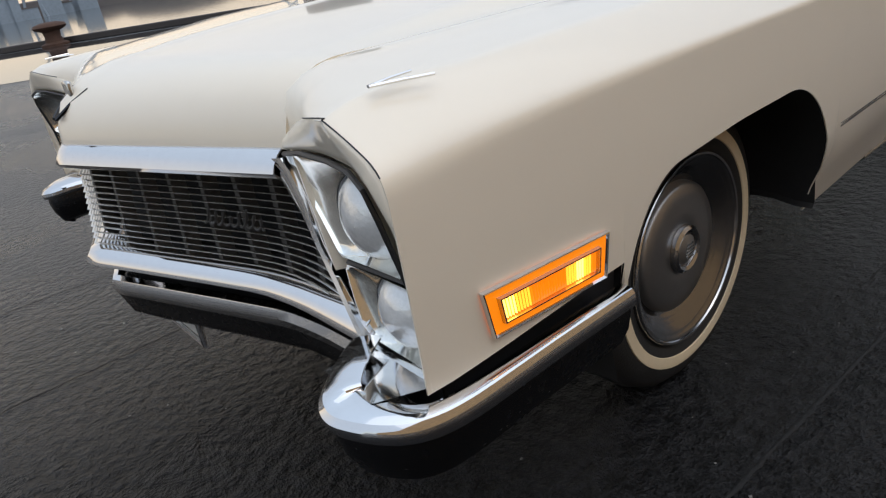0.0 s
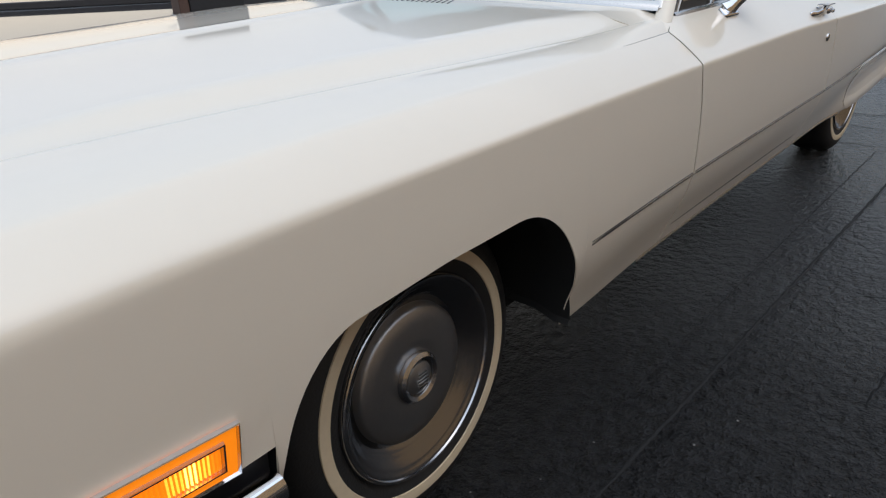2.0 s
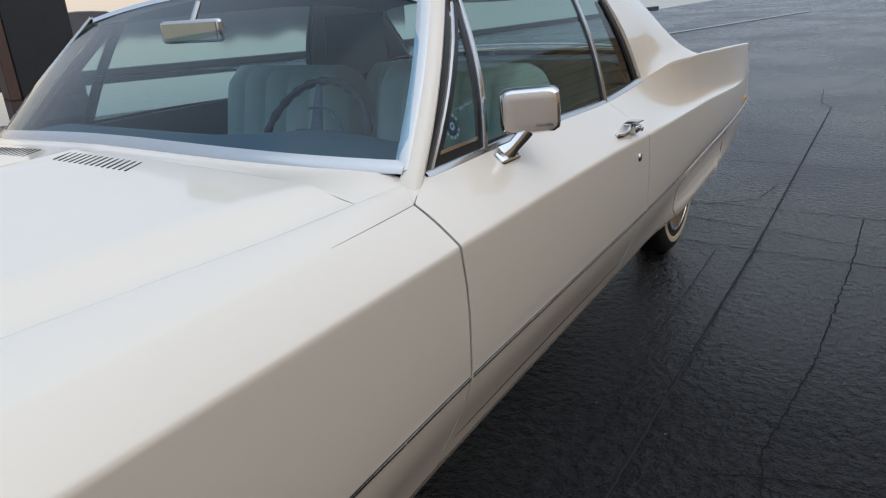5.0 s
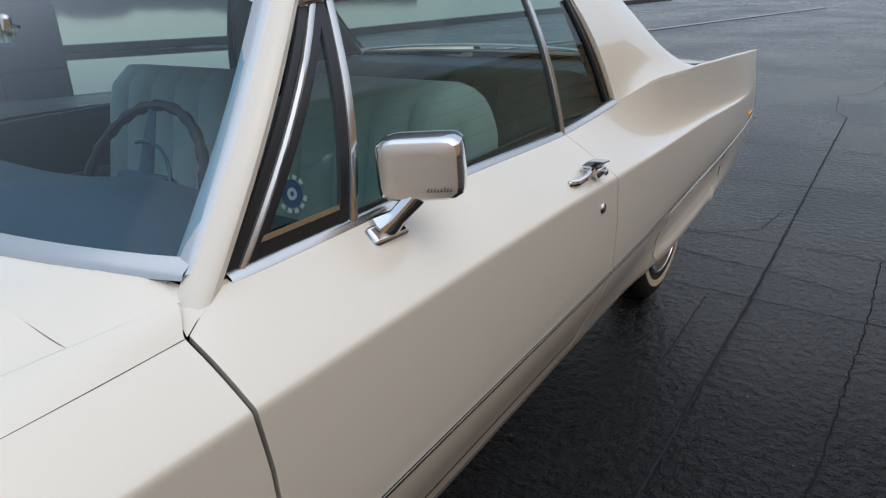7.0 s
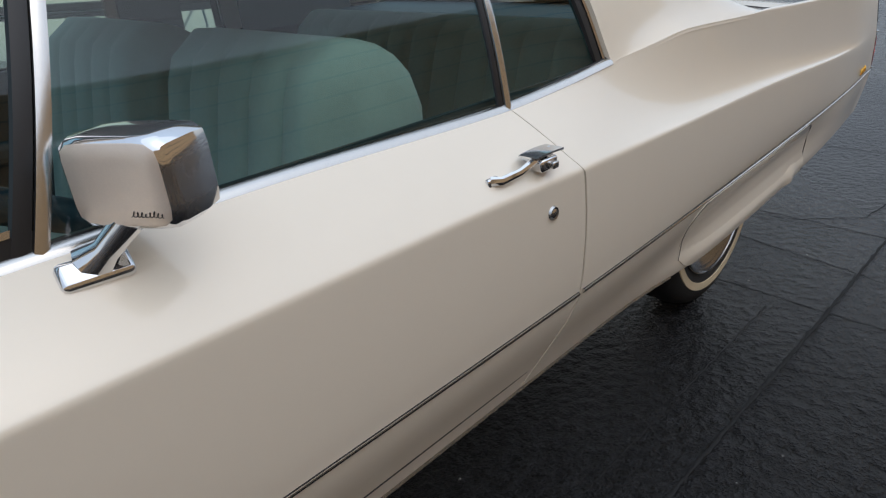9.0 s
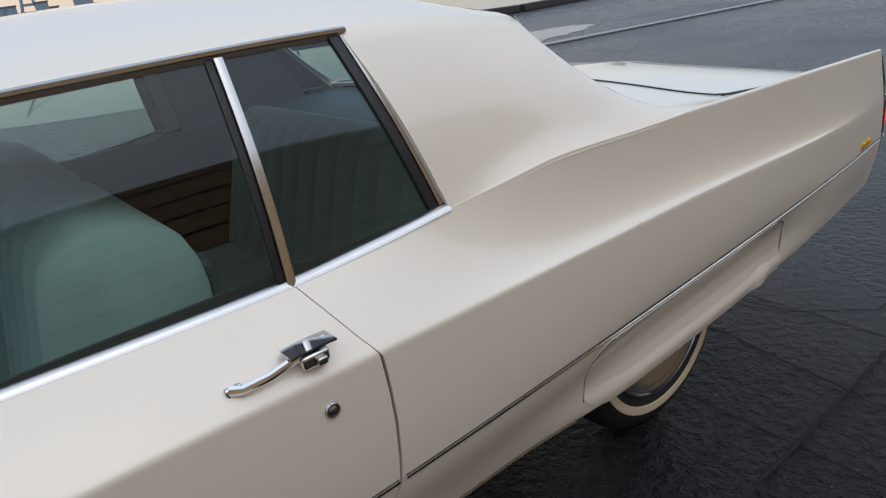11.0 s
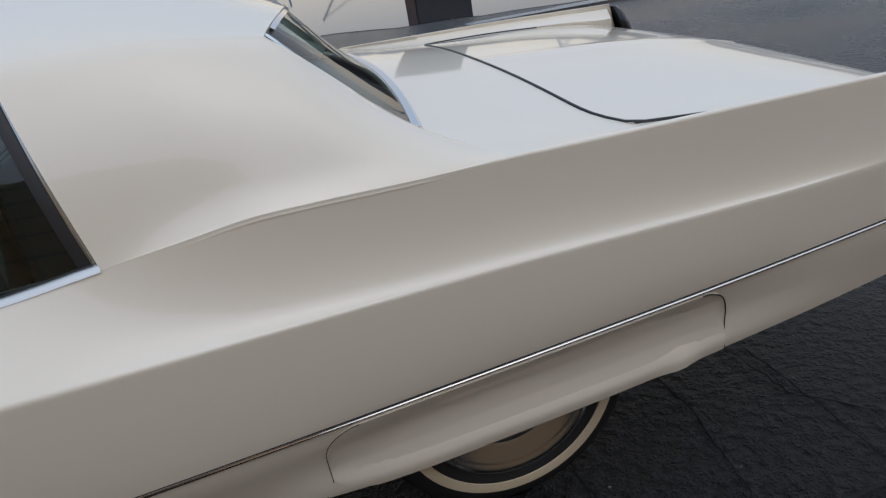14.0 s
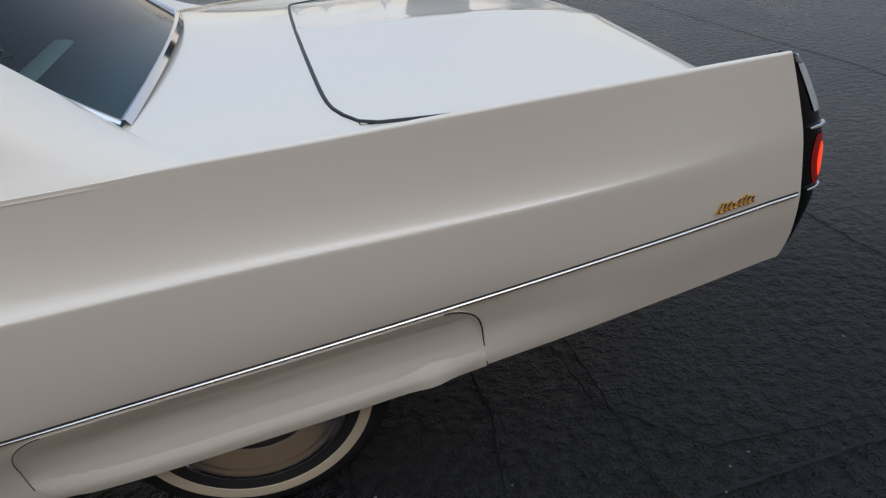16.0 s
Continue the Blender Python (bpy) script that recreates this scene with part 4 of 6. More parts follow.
# centre section under the grille
rows, rows2 = [], []
for u in lin(-1, 1, 41):
    y = u * 0.835
    k = abs(u)
    drop = 0.5 - 0.5 * math.cos(math.pi * min(1, max(0, (k - 0.62) / 0.38)))
    x = low_x(abs(y)) - 0.002
    z = 0.553 - 0.004 * drop
    tray = 1 - 0.55 * drop
    rows.append([(x + 0.07 * tray, y, z + 0.030), (x + 0.03 * tray, y, z + 0.022), (x + 0.002, y, z + 0.015), (x - 0.010, y, z + 0.002), (x - 0.012, y, z - 0.009), (x + 0.002, y, z - 0.017), (x + 0.02, y, z - 0.02)])
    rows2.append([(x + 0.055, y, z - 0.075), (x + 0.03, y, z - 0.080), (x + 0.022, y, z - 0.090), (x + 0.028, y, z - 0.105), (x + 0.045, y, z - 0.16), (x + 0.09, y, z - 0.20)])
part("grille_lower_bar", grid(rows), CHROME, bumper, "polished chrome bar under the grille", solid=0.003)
# the recess sheet has the shade under the bar in its colour
part("bumper_recess", grid([[(p[0][0] + 0.03, p[0][1], p[0][2] + 0.09), (p[0][0] + 0.02, p[0][1], p[0][2] - 0.04)] for p in rows2]), CAVITY, bumper, "near-black sheet standing for shade under the bar")
part("bumper_centre", grid(rows2), CHROME_SHADED, bumper, "centre bumper, dark reflection put into its chrome", solid=0.004)
rows3 = [[(p[0][0] - 0.018, p[0][1], p[0][2] + 0.012), (p[1][0] - 0.006, p[1][1], p[1][2] + 0.012), (p[2][0] - 0.004, p[2][1], p[2][2] + 0.006), (p[3][0] - 0.002, p[3][1], p[3][2])] for p in rows2]
part("bumper_centre_edge", grid(rows3), CHROME, bumper, "bright upper edge", solid=0.003)
plate = part("licence_plate", block(0.062, 0, 0.385, 0.006, 0.30, 0.15), PLATE, bumper, "light licence plate with unreadable marks", bevel=0.002)
part("plate_frame", tube([(0.054, -0.158, 0.465), (0.054, -0.158, 0.305), (0.054, 0.158, 0.305), (0.054, 0.158, 0.465), (0.054, -0.158, 0.465)], 0.006, 6), CHROME, bumper, "chrome plate frame")
for k in range(5):
    part("plate_mark", block(0.0575, -0.10 + 0.05 * k, 0.385, 0.003, 0.026, 0.07), BLACK, plate)

# grille
grille = new("grille")
grille.parent = car
rows = []
for u in lin(-1, 1, 41):
    y = u * 0.652
    x, z = nose_x(y) - 0.006, nose_low(y) - 0.012
    rows.append([(x + 0.04, y, z + 0.015), (x + 0.008, y, z + 0.012), (x - 0.003, y, z + 0.003), (x - 0.013, y, z - 0.012), (x - 0.017, y, z - 0.022), (x - 0.012, y, z - 0.029), (x + 0.010, y, z - 0.032), (x + 0.04, y, z - 0.032)])
part("grille_top_bar", grid(rows), CHROME, grille, "wide polished chrome header bar", solid=0.003)
# the back sheet is coloured near-black for the shade inside the grille
part("grille_back", grid([[(nose_x(y) + 0.085, y, z) for y in lin(-0.84, 0.84, 21)] for z in lin(0.50, 0.86, 4)], flip=True), CAVITY, grille, "near-black sheet standing for shade behind the grille")
NB = 15
end_y = pch((0.56, 0.815), (0.66, 0.755), (0.74, 0.690), (0.80, 0.635))
def grille_x(y, t):
    return mix(nose_x(y), low_x(abs(y)), t ** 1.3)


for k in range(NB):
    t = (k + 0.5) / NB
    rows = []
    wmax = end_y(mix(0.78, 0.575, t))
    for u in lin(-1, 1, 33):
        y = u * wmax
        z = mix(nose_low(y) - 0.036, 0.578, t) - 0.03 * t * max(0, (abs(y) - 0.60) / 0.2) ** 1.5
        x = grille_x(y, t) + 0.012
        rows.append([(x + 0.006, y, z + 0.0008), (x + 0.002, y, z + 0.0012), (x - 0.001, y, z - 0.0004), (x + 0.001, y, z - 0.0014), (x + 0.005, y, z - 0.0014)])
    part("grille_bar", grid(rows), GRILLE_BAR, grille)
for k in range(-7, 8):
    y = k * 0.095
    if abs(y) < 0.01:
        continue
    rows = []
    for t in lin(0, 1, 6):
        x, z = grille_x(y, t) + 0.026, mix(nose_low(y) - 0.03, 0.566, t)
        rows.append([(x + d, y + e, z) for d, e in ((0.03, -0.010), (0, -0.010), (0, 0.010), (0.03, 0.010))])
    part("grille_upright", grid(rows), GRILLE_DARK, grille)
# maker's script on the grille and mirror, drawn as a plain flowing stroke
def squiggle(n, length, height, turns):
    """A slanted hand-written looking stroke of loops."""
    tall = (1.5, 0.55, 1.25, 0.6, 0.6, 1.2, 1.15, 0.55, 0.8, 0.6)
    pts = []
    for i in range(n):
        t = i / (n - 1)
        k = t * turns
        h = mix(tall[int(k) % 10], tall[(int(k) + 1) % 10], 0.5 - 0.5 * math.cos(math.pi * (k % 1)))
        b = height * (h * (0.5 - 0.5 * math.cos(2 * math.pi * k)) - 0.3)
        pts.append((t * length + 0.30 * length / turns * math.sin(2 * math.pi * k) + 0.4 * b, b))
    return pts


pts = []
for a, b in squiggle(140, 0.16, 0.032, 8):
    y = -0.40 - a
    pts.append((grille_x(y, 0.5) + 0.004, y, 0.676 + b))
part("grille_script", tube(pts, 0.0022, 5), GRILLE_DARK, grille, "dark flowing metal script badge")

# headlamps: two stacked on each side, in bright bezels
def quad_edge(cy, cz, a, quad):
    """Where a ray from the lamp's centre leaves the opening."""
    dy, dz = math.cos(a), math.sin(a)
    best = 9.0
    for (y0, z0), (y1, z1) in zip(quad, quad[1:] + quad[:1]):
        ey, ez = y1 - y0, z1 - z0
        den = dy * ez - dz * ey
        if abs(den) < 1e-9:
            continue
        r = ((y0 - cy) * ez - (z0 - cz) * ey) / den
        s = ((y0 - cy) * dz - (z0 - cz) * dy) / den
        if r > 0 and -1e-6 <= s <= 1 + 1e-6:
            best = min(best, r)
    return cy + dy * best, cz + dz * best


def rim_x(y, z):
    """How far forward the edge of the lamp opening stands."""
    out = 0.122 - 0.045 * min(1.05, max(0, (z - 0.56) / 0.33)) ** 1.6
    yi = pch((0.54, 0.842), (0.67, 0.790), (0.83, 0.676))(z)
    low = mix(mix(0.128, 0.156, (z - 0.55) / 0.28), out, min(1.1, max(0, (y - yi) / (1.0 - yi))))
    return mix(low, lamp_rim_x(y), min(1, max(0, (z - 0.77) / 0.05)))


UPPER = [(0.662, 0.815), (0.746, 0.831), (0.87, 0.843), (0.948, 0.844), (0.988, 0.831), (1.000, 0.790), (1.004, 0.702), (0.790, 0.670), (0.724, 0.745)]
LOWER = [(0.797, 0.660), (1.004, 0.690), (1.022, 0.60), (1.026, 0.556), (0.842, 0.540), (0.814, 0.60)]
for side in (-1, 1):
    for quad, cx, cy, cz in ((UPPER, 0.146, 0.884, 0.748), (LOWER, 0.146, 0.930, 0.608)):
        lamp = new("headlamp")
        lamp.parent = car
        m = Matrix.Translation((cx, side * cy, cz)) @ Matrix.Rotation(radians(-90 - side * 8), 4, "Z")
        R = 0.068 if quad is UPPER else 0.062
        bm = lathe([(0.0005, 0.030), (0.022, 0.027), (0.042, 0.019), (R - 0.008, 0.006), (R - 0.001, -0.004), (R, -0.012)], 40)
        bmesh.ops.transform(bm, matrix=m, verts=bm.verts)
        part("lens", bm, LAMP_GLASS, lamp, "round fluted headlamp lens")
        bm = lathe([(R, -0.012), (R + 0.0015, -0.003), (R + 0.004, -0.002), (R + 0.006, -0.012)], 40)
        bmesh.ops.transform(bm, matrix=m, verts=bm.verts)
        part("lens_ring", bm, CHROME, lamp, "chrome retaining ring")
        rings = [[], [], [], [], []]
        n = 60
        for k in range(n):
            a = 2 * math.pi * k / n
            ey, ez = quad_edge(cy, cz, a, quad)
            ex = rim_x(ey, ez)
            ry, rz = cy + (R + 0.004) * math.cos(a), cz + (R + 0.004) * math.sin(a)
            if (ey - cy) ** 2 + (ez - cz) ** 2 < (R + 0.010) ** 2:
                ry, rz = mix(cy, ey, 0.93), mix(cz, ez, 0.93)
            rx = cx + 0.006
            rings[0].append((rx, side * ry, rz))
            rings[1].append((mix(rx, ex, 0.35), side * mix(ry, ey, 0.62), mix(rz, ez, 0.62)))
            rings[2].append((mix(rx, ex, 0.80), side * mix(ry, ey, 0.93), mix(rz, ez, 0.93)))
            rings[3].append((ex - 0.004, side * mix(ry, ey, 0.975), mix(rz, ez, 0.975)))
            rings[4].append((ex - 0.004, side * ey, ez))
        part("bezel", grid(rings, close=True, flip=side < 0), REFLECTOR, lamp, "bright headlamp bezel", smooth=50)
    # inner cheek of the lamp pod and the chrome that runs down it from the header bar
    line = [(0.136, 0.630, 0.800), (0.140, 0.652, 0.796), (0.140, 0.672, 0.778), (0.137, 0.705, 0.738), (0.130, 0.745, 0.680), (0.125, 0.785, 0.625), (0.121, 0.820, 0.570), (0.118, 0.838, 0.545)]
    rows = []
    for i, (x, y, z) in enumerate(line):
        w = (0.012, 0.020, 0.021, 0.017, 0.008, 0.007, 0.007, 0.007)[i]
        rows.append([(x + 0.05, side * (y - w), z - w), (x, side * (y - w), z - w), (x - 0.008, side * y, z), (x - 0.004, side * (y + w * 0.8), z + w * 0.8), (x + 0.05, side * (y + w), z + w)])
    part("grille_end_moulding", grid(rows, flip=side > 0), CHROME, car, "chrome moulding down the end of the grille")
    rows = [[(mix(0.150, 0.115, t), side * mix(0.680, 0.835, t), mix(0.838, 0.540, t)), (0.26, side * (mix(0.690, 0.845, t)), mix(0.838, 0.540, t))] for t in lin(0, 1, 8)]
    part("lamp_pod_cheek", grid(rows, flip=side < 0), PAINT, car, "ivory inner cheek of the lamp pod", solid=0.004)
    rows = [[(x, side * y, mix(0.664, 0.696, (y - 0.80) / 0.20) + d) for x, d in ((0.16, 0.004), (rim_x(y, 0.68) - 0.003, 0.004), (rim_x(y, 0.68) - 0.006, 0.0), (rim_x(y, 0.68) - 0.003, -0.004), (0.16, -0.004))] for y in (0.81, 0.87, 0.94, 1.0)]
    part("headlamp_divider", grid(rows, flip=side > 0), BLACK, car)
    # near-black box behind the lamps, shade put into its colour
    part("headlamp_box", block(0.26, side * 0.86, 0.69, 0.04, 0.24, 0.28), CAVITY, car)
    # black edge seal round the lamp opening
    pts = [(rim_x(y, z) - 0.004, side * (y + 0.002), z + 0.001) for y, z in UPPER[:7] + [(1.010, 0.69), (1.020, 0.61)]]
    part("headlamp_seal", tube(pts, 0.0042, 6), SEAL, car)
    rows = [[(rim_x(y, 0.545) + d, side * y, z) for d, z in ((-0.003, 0.552), (-0.005, 0.547), (-0.004, 0.540), (0.004, 0.534))] for y in lin(0.842, 1.022, 9)]
    part("lamp_sill", grid(rows, flip=side > 0), REFLECTOR, car, "bright sill under the headlamps")
    rows = [[(rim_x(y, 0.545) - 0.001, side * y, 0.536), (rim_x(y, 0.545) + 0.004, side * y, 0.46)] for y in lin(0.842, 1.018, 9)]
    part("lamp_sill_gap", grid(rows, flip=side > 0), SEAL, car, "black gap under the headlamps")
    rows = [[(mix(rim_x(y, 0.545) + 0.004, 0.034, k), side * mix(y, min(y, 0.975), k), 0.5415 - 0.001 * k) for k in lin(0, 1, 5)] for y in lin(0.85, 1.022, 9)]
    part("bumper_shelf", grid(rows, flip=side > 0), CHROME, car, "chrome bumper shelf under the headlamps")
    # fender-top turn signal indicator
    bm = bmesh.new()
    for (xa, ya), (xb, yb), r in (((0.150, 0.943), (0.242, 0.959), 0.0026), ((0.150, 0.941), (0.224, 0.934), 0.0020)):
        tube([(xa, side * ya, 0.936), (mix(xa, xb, 0.5), side * mix(ya, yb, 0.5), 0.934 if yb > 0.95 else 0.938), (xb, side * yb, 0.931 if yb > 0.95 else 0.938)], r, 6, bm=bm)
    part("fender_indicator", bm, CHROME, car, "small chrome fender-top indicator")
    # side marker lamp
    marker = new("side_marker")
    marker.parent = car
    def mk(u, v, d):
        p = Vector((0.196, 0, 0.652)).lerp(Vector((0.484, 0, 0.627)), u).lerp(Vector((0.210, 0, 0.573)).lerp(Vector((0.473, 0, 0.547)), u), v)
        return (p.x, side * (side_y(p.x, p.z) + d), p.z)
    bm = bmesh.new()
    loops = []
    for inset, d in ((0.0, 0.002), (0.003, 0.010), (0.009, 0.011), (0.017, 0.006)):
        i, j = inset, inset * 3.4
        loop = []
        for (ua, va), (ub, vb) in (((i, j), (1 - i, j)), ((1 - i, j), (1 - i, 1 - j)), ((1 - i, 1 - j), (i, 1 - j)), ((i, 1 - j), (i, j))):
            loop += [mk(mix(ua, ub, k / 6), mix(va, vb, k / 6), d) for k in range(6)]
        loops.append(loop)
    grid(loops, close=True, flip=side < 0, bm=bm)
    part("marker_bezel", bm, CHROME, marker, "chrome bezel", smooth=30)
    rows = [[mk(u, v, 0.006) for u in lin(0.015, 0.985, 25)] for v in lin(0.055, 0.945, 6)]
    part("marker_lens", grid(rows, flip=side < 0), AMBER, marker, "glowing amber lens")
    bm = bmesh.new()
    loops = []
    for inset, d in ((0.085, 0.006), (0.09, 0.013), (0.10, 0.013), (0.105, 0.006)):
        i, j = inset, inset * 2.6
        loop = []
        for (ua, va), (ub, vb) in (((i, j), (1 - i, j)), ((1 - i, j), (1 - i, 1 - j)), ((1 - i, 1 - j), (i, 1 - j)), ((i, 1 - j), (i, j))):
            loop += [mk(mix(ua, ub, k / 6), mix(va, vb, k / 6), d) for k in range(6)]
        loops.append(loop)
    grid(loops, close=True, flip=side < 0, bm=bm)
    part("lens_frame", bm, CHROME_DULL, marker, smooth=30)
    for k in range(34):
        u = 0.125 + 0.75 * k / 33
        bm = grid([[mk(u - 0.006, v, 0.0065), mk(u, v, 0.0095), mk(u + 0.006, v, 0.0065)] for v in (0.30, 0.70)], flip=side < 0)
        part("lens_flute", bm, BULB if k in (0, 1, 2, 3, 26, 27, 28) else BULB_SOFT if k in (4, 5, 6, 7, 8, 22, 23, 24, 25, 29, 30, 31) else AMBER, marker)

# hood crest and vee
vee = new("hood_emblem")
vee.parent = car
for s in (-1, 1):
    part("vee_arm", tube([(-0.040, s * 0.010, 0.868), (-0.006, s * 0.036, 0.896), (0.030, s * 0.062, 0.920)], [0.0045, 0.004, 0.0025], 6), CHROME_SHADED, vee)
bm = block(0.006, 0, 0.918, 0.012, 0.05, 0.045)
part("crest", bm, CHROME_DULL, vee, "small chrome crest shield", bevel=0.006)

# ---------------- tail ----------------
for side in (-1, 1):
    tail = new("tail_lamp")
    tail.parent = car
    zs = [0.386, 0.40, 0.42, 0.445, 0.47, 0.50, 0.54, 0.60, 0.66, 0.72, 0.78, 0.84, 0.885, 0.91, 0.920]
    def outer(z):
        if z <= crease(5.66):
            return side_y(5.66, z)
        s = min(1, (z - crease(5.66)) / (top_z(5.66) - crease(5.66)))
        return mix(flank(5.66), top_y(5.66), s)
    swell = pch((0.38, 0.004), (0.42, 0.020), (0.50, 0.050), (0.60, 0.074), (0.70, 0.080), (0.80, 0.068), (0.88, 0.046), (0.925, 0.022))      # how far the housing stands out behind the panel
    def shell(z, k, off):
        """Round the housing at one height: k 0 at the panel's edge, 1 at its rearmost, 2 on its inner side."""
        y, x, b = outer(z), edge_x(z), swell(z)
        depth = 0.085 if z < 0.84 else mix(0.085, 0.045, (z - 0.84) / 0.08)
        a = k * math.pi / 2
        return (x + (b + off) * math.sin(min(a, math.pi)), side * (y - 0.003 + off * max(0, math.cos(a)) - depth * 0.5 * (1 - math.cos(a))), z - 0.006 * math.sin(a))
    rows = [[(edge_x(z) - 0.012, side * (outer(z) - 0.004), z)] + [shell(z, k, 0.0) for k in lin(0, 2, 11)] for z in zs]
    part("tail_housing", grid(rows, flip=side > 0), CHROME_SHADED, tail, "tail housing, dark reflection put into its chrome", solid=0.004)
    rows = [[shell(z, k, 0.0035) for k in lin(0.10, 1.3, 8)] for z in lin(0.902, 0.919, 4)]
    part("fin_tip_cap", grid(rows, flip=side > 0), CHROME_DULL, tail, "satin chrome fin tip cap", solid=0.003)
    rows = [[shell(z, k, 0.003) for k in lin(mix(0.16, 0.34, (0.90 - z) / 0.12), mix(1.2, 0.62, (0.90 - z) / 0.12), 8)] for z in lin(0.78, 0.900, 9)]
    part("reversing_lens", grid(rows, flip=side > 0), PALE_LENS, tail, "pale grey upper lens")
    for zz, r in ((0.742, 0.0055), (0.582, 0.004)):
        part("lamp_band", tube([shell(zz, k, 0.004) for k in lin(0.14, 0.9, 7)], [r * 0.5, r, r, r, r, r, r * 0.5], 8), CHROME_DULL, tail, "chrome band")
    rows = []
    for z in lin(0.592, 0.722, 11):
        w = math.sin(math.pi * (z - 0.585) / 0.145) ** 0.6
        rows.append([shell(z, k, 0.002) for k in lin(0.42 - 0.22 * w, 0.42 + 0.6 * w, 7)])
    part("tail_lens", grid(rows, flip=side > 0), RED, tail, "lit red tail lens")
    rows = []
    for z in lin(0.610, 0.700, 11):
        w = math.sin(math.pi * (z - 0.604) / 0.102)
        rows.append([shell(z, k, 0.0035) for k in lin(0.50 - 0.12 * w, 0.50 + 0.22 * w, 5)])
    part("tail_bulb", grid(rows, flip=side > 0), RED_GLOW, tail, "bright red lamp")
    # gold script near the tail
    pts = []
    for a, b in squiggle(140, 0.105, 0.022, 8):
        x = 5.475 + a
        z = trim_z(x) + 0.030 + b
        pts.append((x, side * (side_y(x, z) + 0.004), z))
    part("side_script", tube(pts, 0.0024, 5), GOLD, car, "gold flowing script badge")

bumper_r = new("rear_bumper")
bumper_r.parent = car
rows = [[(5.60 - 0.16 * abs(u) ** 2 + d, u * 0.80, z) for d, z in ((0.0, 0.56), (0.05, 0.54), (0.06, 0.50), (0.05, 0.46), (0.0, 0.42))] for u in lin(-1, 1, 21)]
part("bumper_bar", grid(rows, flip=True), CHROME, bumper_r, solid=0.004)

# ---------------- door hardware ----------------
for side in (-1, 1):
    handle = new("door_handle")
    handle.parent = car
    def hp(x, z, d):
        k = min(1, max(0, (z - crease(x)) / (top_z(x) - crease(x))))
        y, zz = shoulder(x, k)
        return (x, side * (y + d), z)
    pts = [hp(3.030, 0.858, 0.006), hp(3.045, 0.858, 0.020), hp(3.09, 0.862, 0.032), hp(3.14, 0.868, 0.036), hp(3.20, 0.872, 0.034)]
    part("grip", tube(pts, [0.010, 0.008, 0.007, 0.008, 0.010], 8), CHROME, handle)
    x, y, z = hp(3.165, 0.862, 0.0)
    bm = block(x + 0.004, y + side * 0.022, z - 0.004, 0.052, 0.05, 0.026)
    part("latch_body", bm, CHROME, handle, bevel=0.006)
    bm = block(x + 0.010, y + side * 0.050, z - 0.006, 0.018, 0.014, 0.014)
    part("push_button", bm, CHROME_DULL, handle, bevel=0.003)
    bm = grid([[(x - 0.040 + 0.085 * u, y + side * (0.006 + 0.042 * v), z + 0.014 + 0.002 * math.sin(math.pi * u)) for u in lin(0, 1, 8)] for v in (0, 0.5, 1)])
    part("escutcheon", bm, CHROME, handle, solid=0.004)
    xx, yy, zz = hp(3.030, 0.856, 0.004)
    bm = block(xx + 0.004, yy, zz, 0.030, 0.012, 0.018)
    part("handle_foot", bm, CHROME, handle, bevel=0.004)
    lock = lathe([(0.0005, 0.006), (0.006, 0.006), (0.009, 0.004), (0.013, 0.005), (0.015, 0.0)], 24)
    bmesh.ops.transform(lock, matrix=Matrix.Translation((3.173, side * side_y(3.173, 0.758), 0.758)) @ (Matrix.Identity(4) if side < 0 else Matrix.Rotation(math.pi, 4, "Z")), verts=lock.verts)
    part("door_lock", lock, CHROME_DULL, car, "small round door lock")

# driver's mirror
mirror = new("side_mirror")
mirror.parent = car
face = Matrix.Translation((2.418, -0.936, 1.036)) @ Matrix.Rotation(radians(26), 4, "Z") @ Matrix.Rotation(radians(-2), 4, "X")
def head(sx, sy, sz, px, q):
    """A rounded box ring profile at depth px."""
    out = []
    for k in range(36):
        a = 2 * math.pi * k / 36
        c, s = math.cos(a), math.sin(a)
        f = 1.0 / (abs(c) ** q + abs(s) ** q) ** (1 / q)
        out.append(Vector((px, sy * c * f, sz * s * f)))
    return out


loops = [head(0, w, h, d, 7) for d, w, h in ((0.075, 0.066, 0.046), (0.074, 0.074, 0.053), (0.050, 0.076, 0.0555), (0.012, 0.0745, 0.0545), (0.002, 0.071, 0.052), (-0.002, 0.066, 0.048))]
bm = grid(loops, close=True)
bmesh.ops.transform(bm, matrix=face, verts=bm.verts)
bmesh.ops.recalc_face_normals(bm, faces=bm.faces)
part("mirror_housing", bm, CHROME, mirror, "rounded chrome mirror housing")
MIRROR_FACE = mat("satin_mirror_back", (0.74, 0.63, 0.53), 0.38, 0.45, var=0.06, scale=60, rvar=0.05, bump=0.05, bscale=700)
loops = [head(0, w, h, d, 7) for d, w, h in ((-0.002, 0.066, 0.048), (-0.0035, 0.064, 0.046), (-0.0042, 0.04, 0.028), (-0.0045, 0.00005, 0.00005))]
bm = grid(loops, close=True)
bmesh.ops.transform(bm, matrix=face, verts=bm.verts)
bmesh.ops.recalc_face_normals(bm, faces=bm.faces)
part("mirror_back", bm, MIRROR_FACE, mirror, "flat chrome back plate")
loops = [head(0, w, h, d, 7) for d, w, h in ((0.0735, 0.067, 0.047), (0.0715, 0.064, 0.044), (0.0715, 0.001, 0.001))]
bm = grid(loops, close=True)
bmesh.ops.transform(bm, matrix=face, verts=bm.verts)
part("mirror_glass", bm, CHROME, mirror, "mirror glass")
pts = [face @ Vector((-0.0046, -0.012 - a, -0.034 + b)) for a, b in squiggle(140, 0.044, 0.0065, 8)]
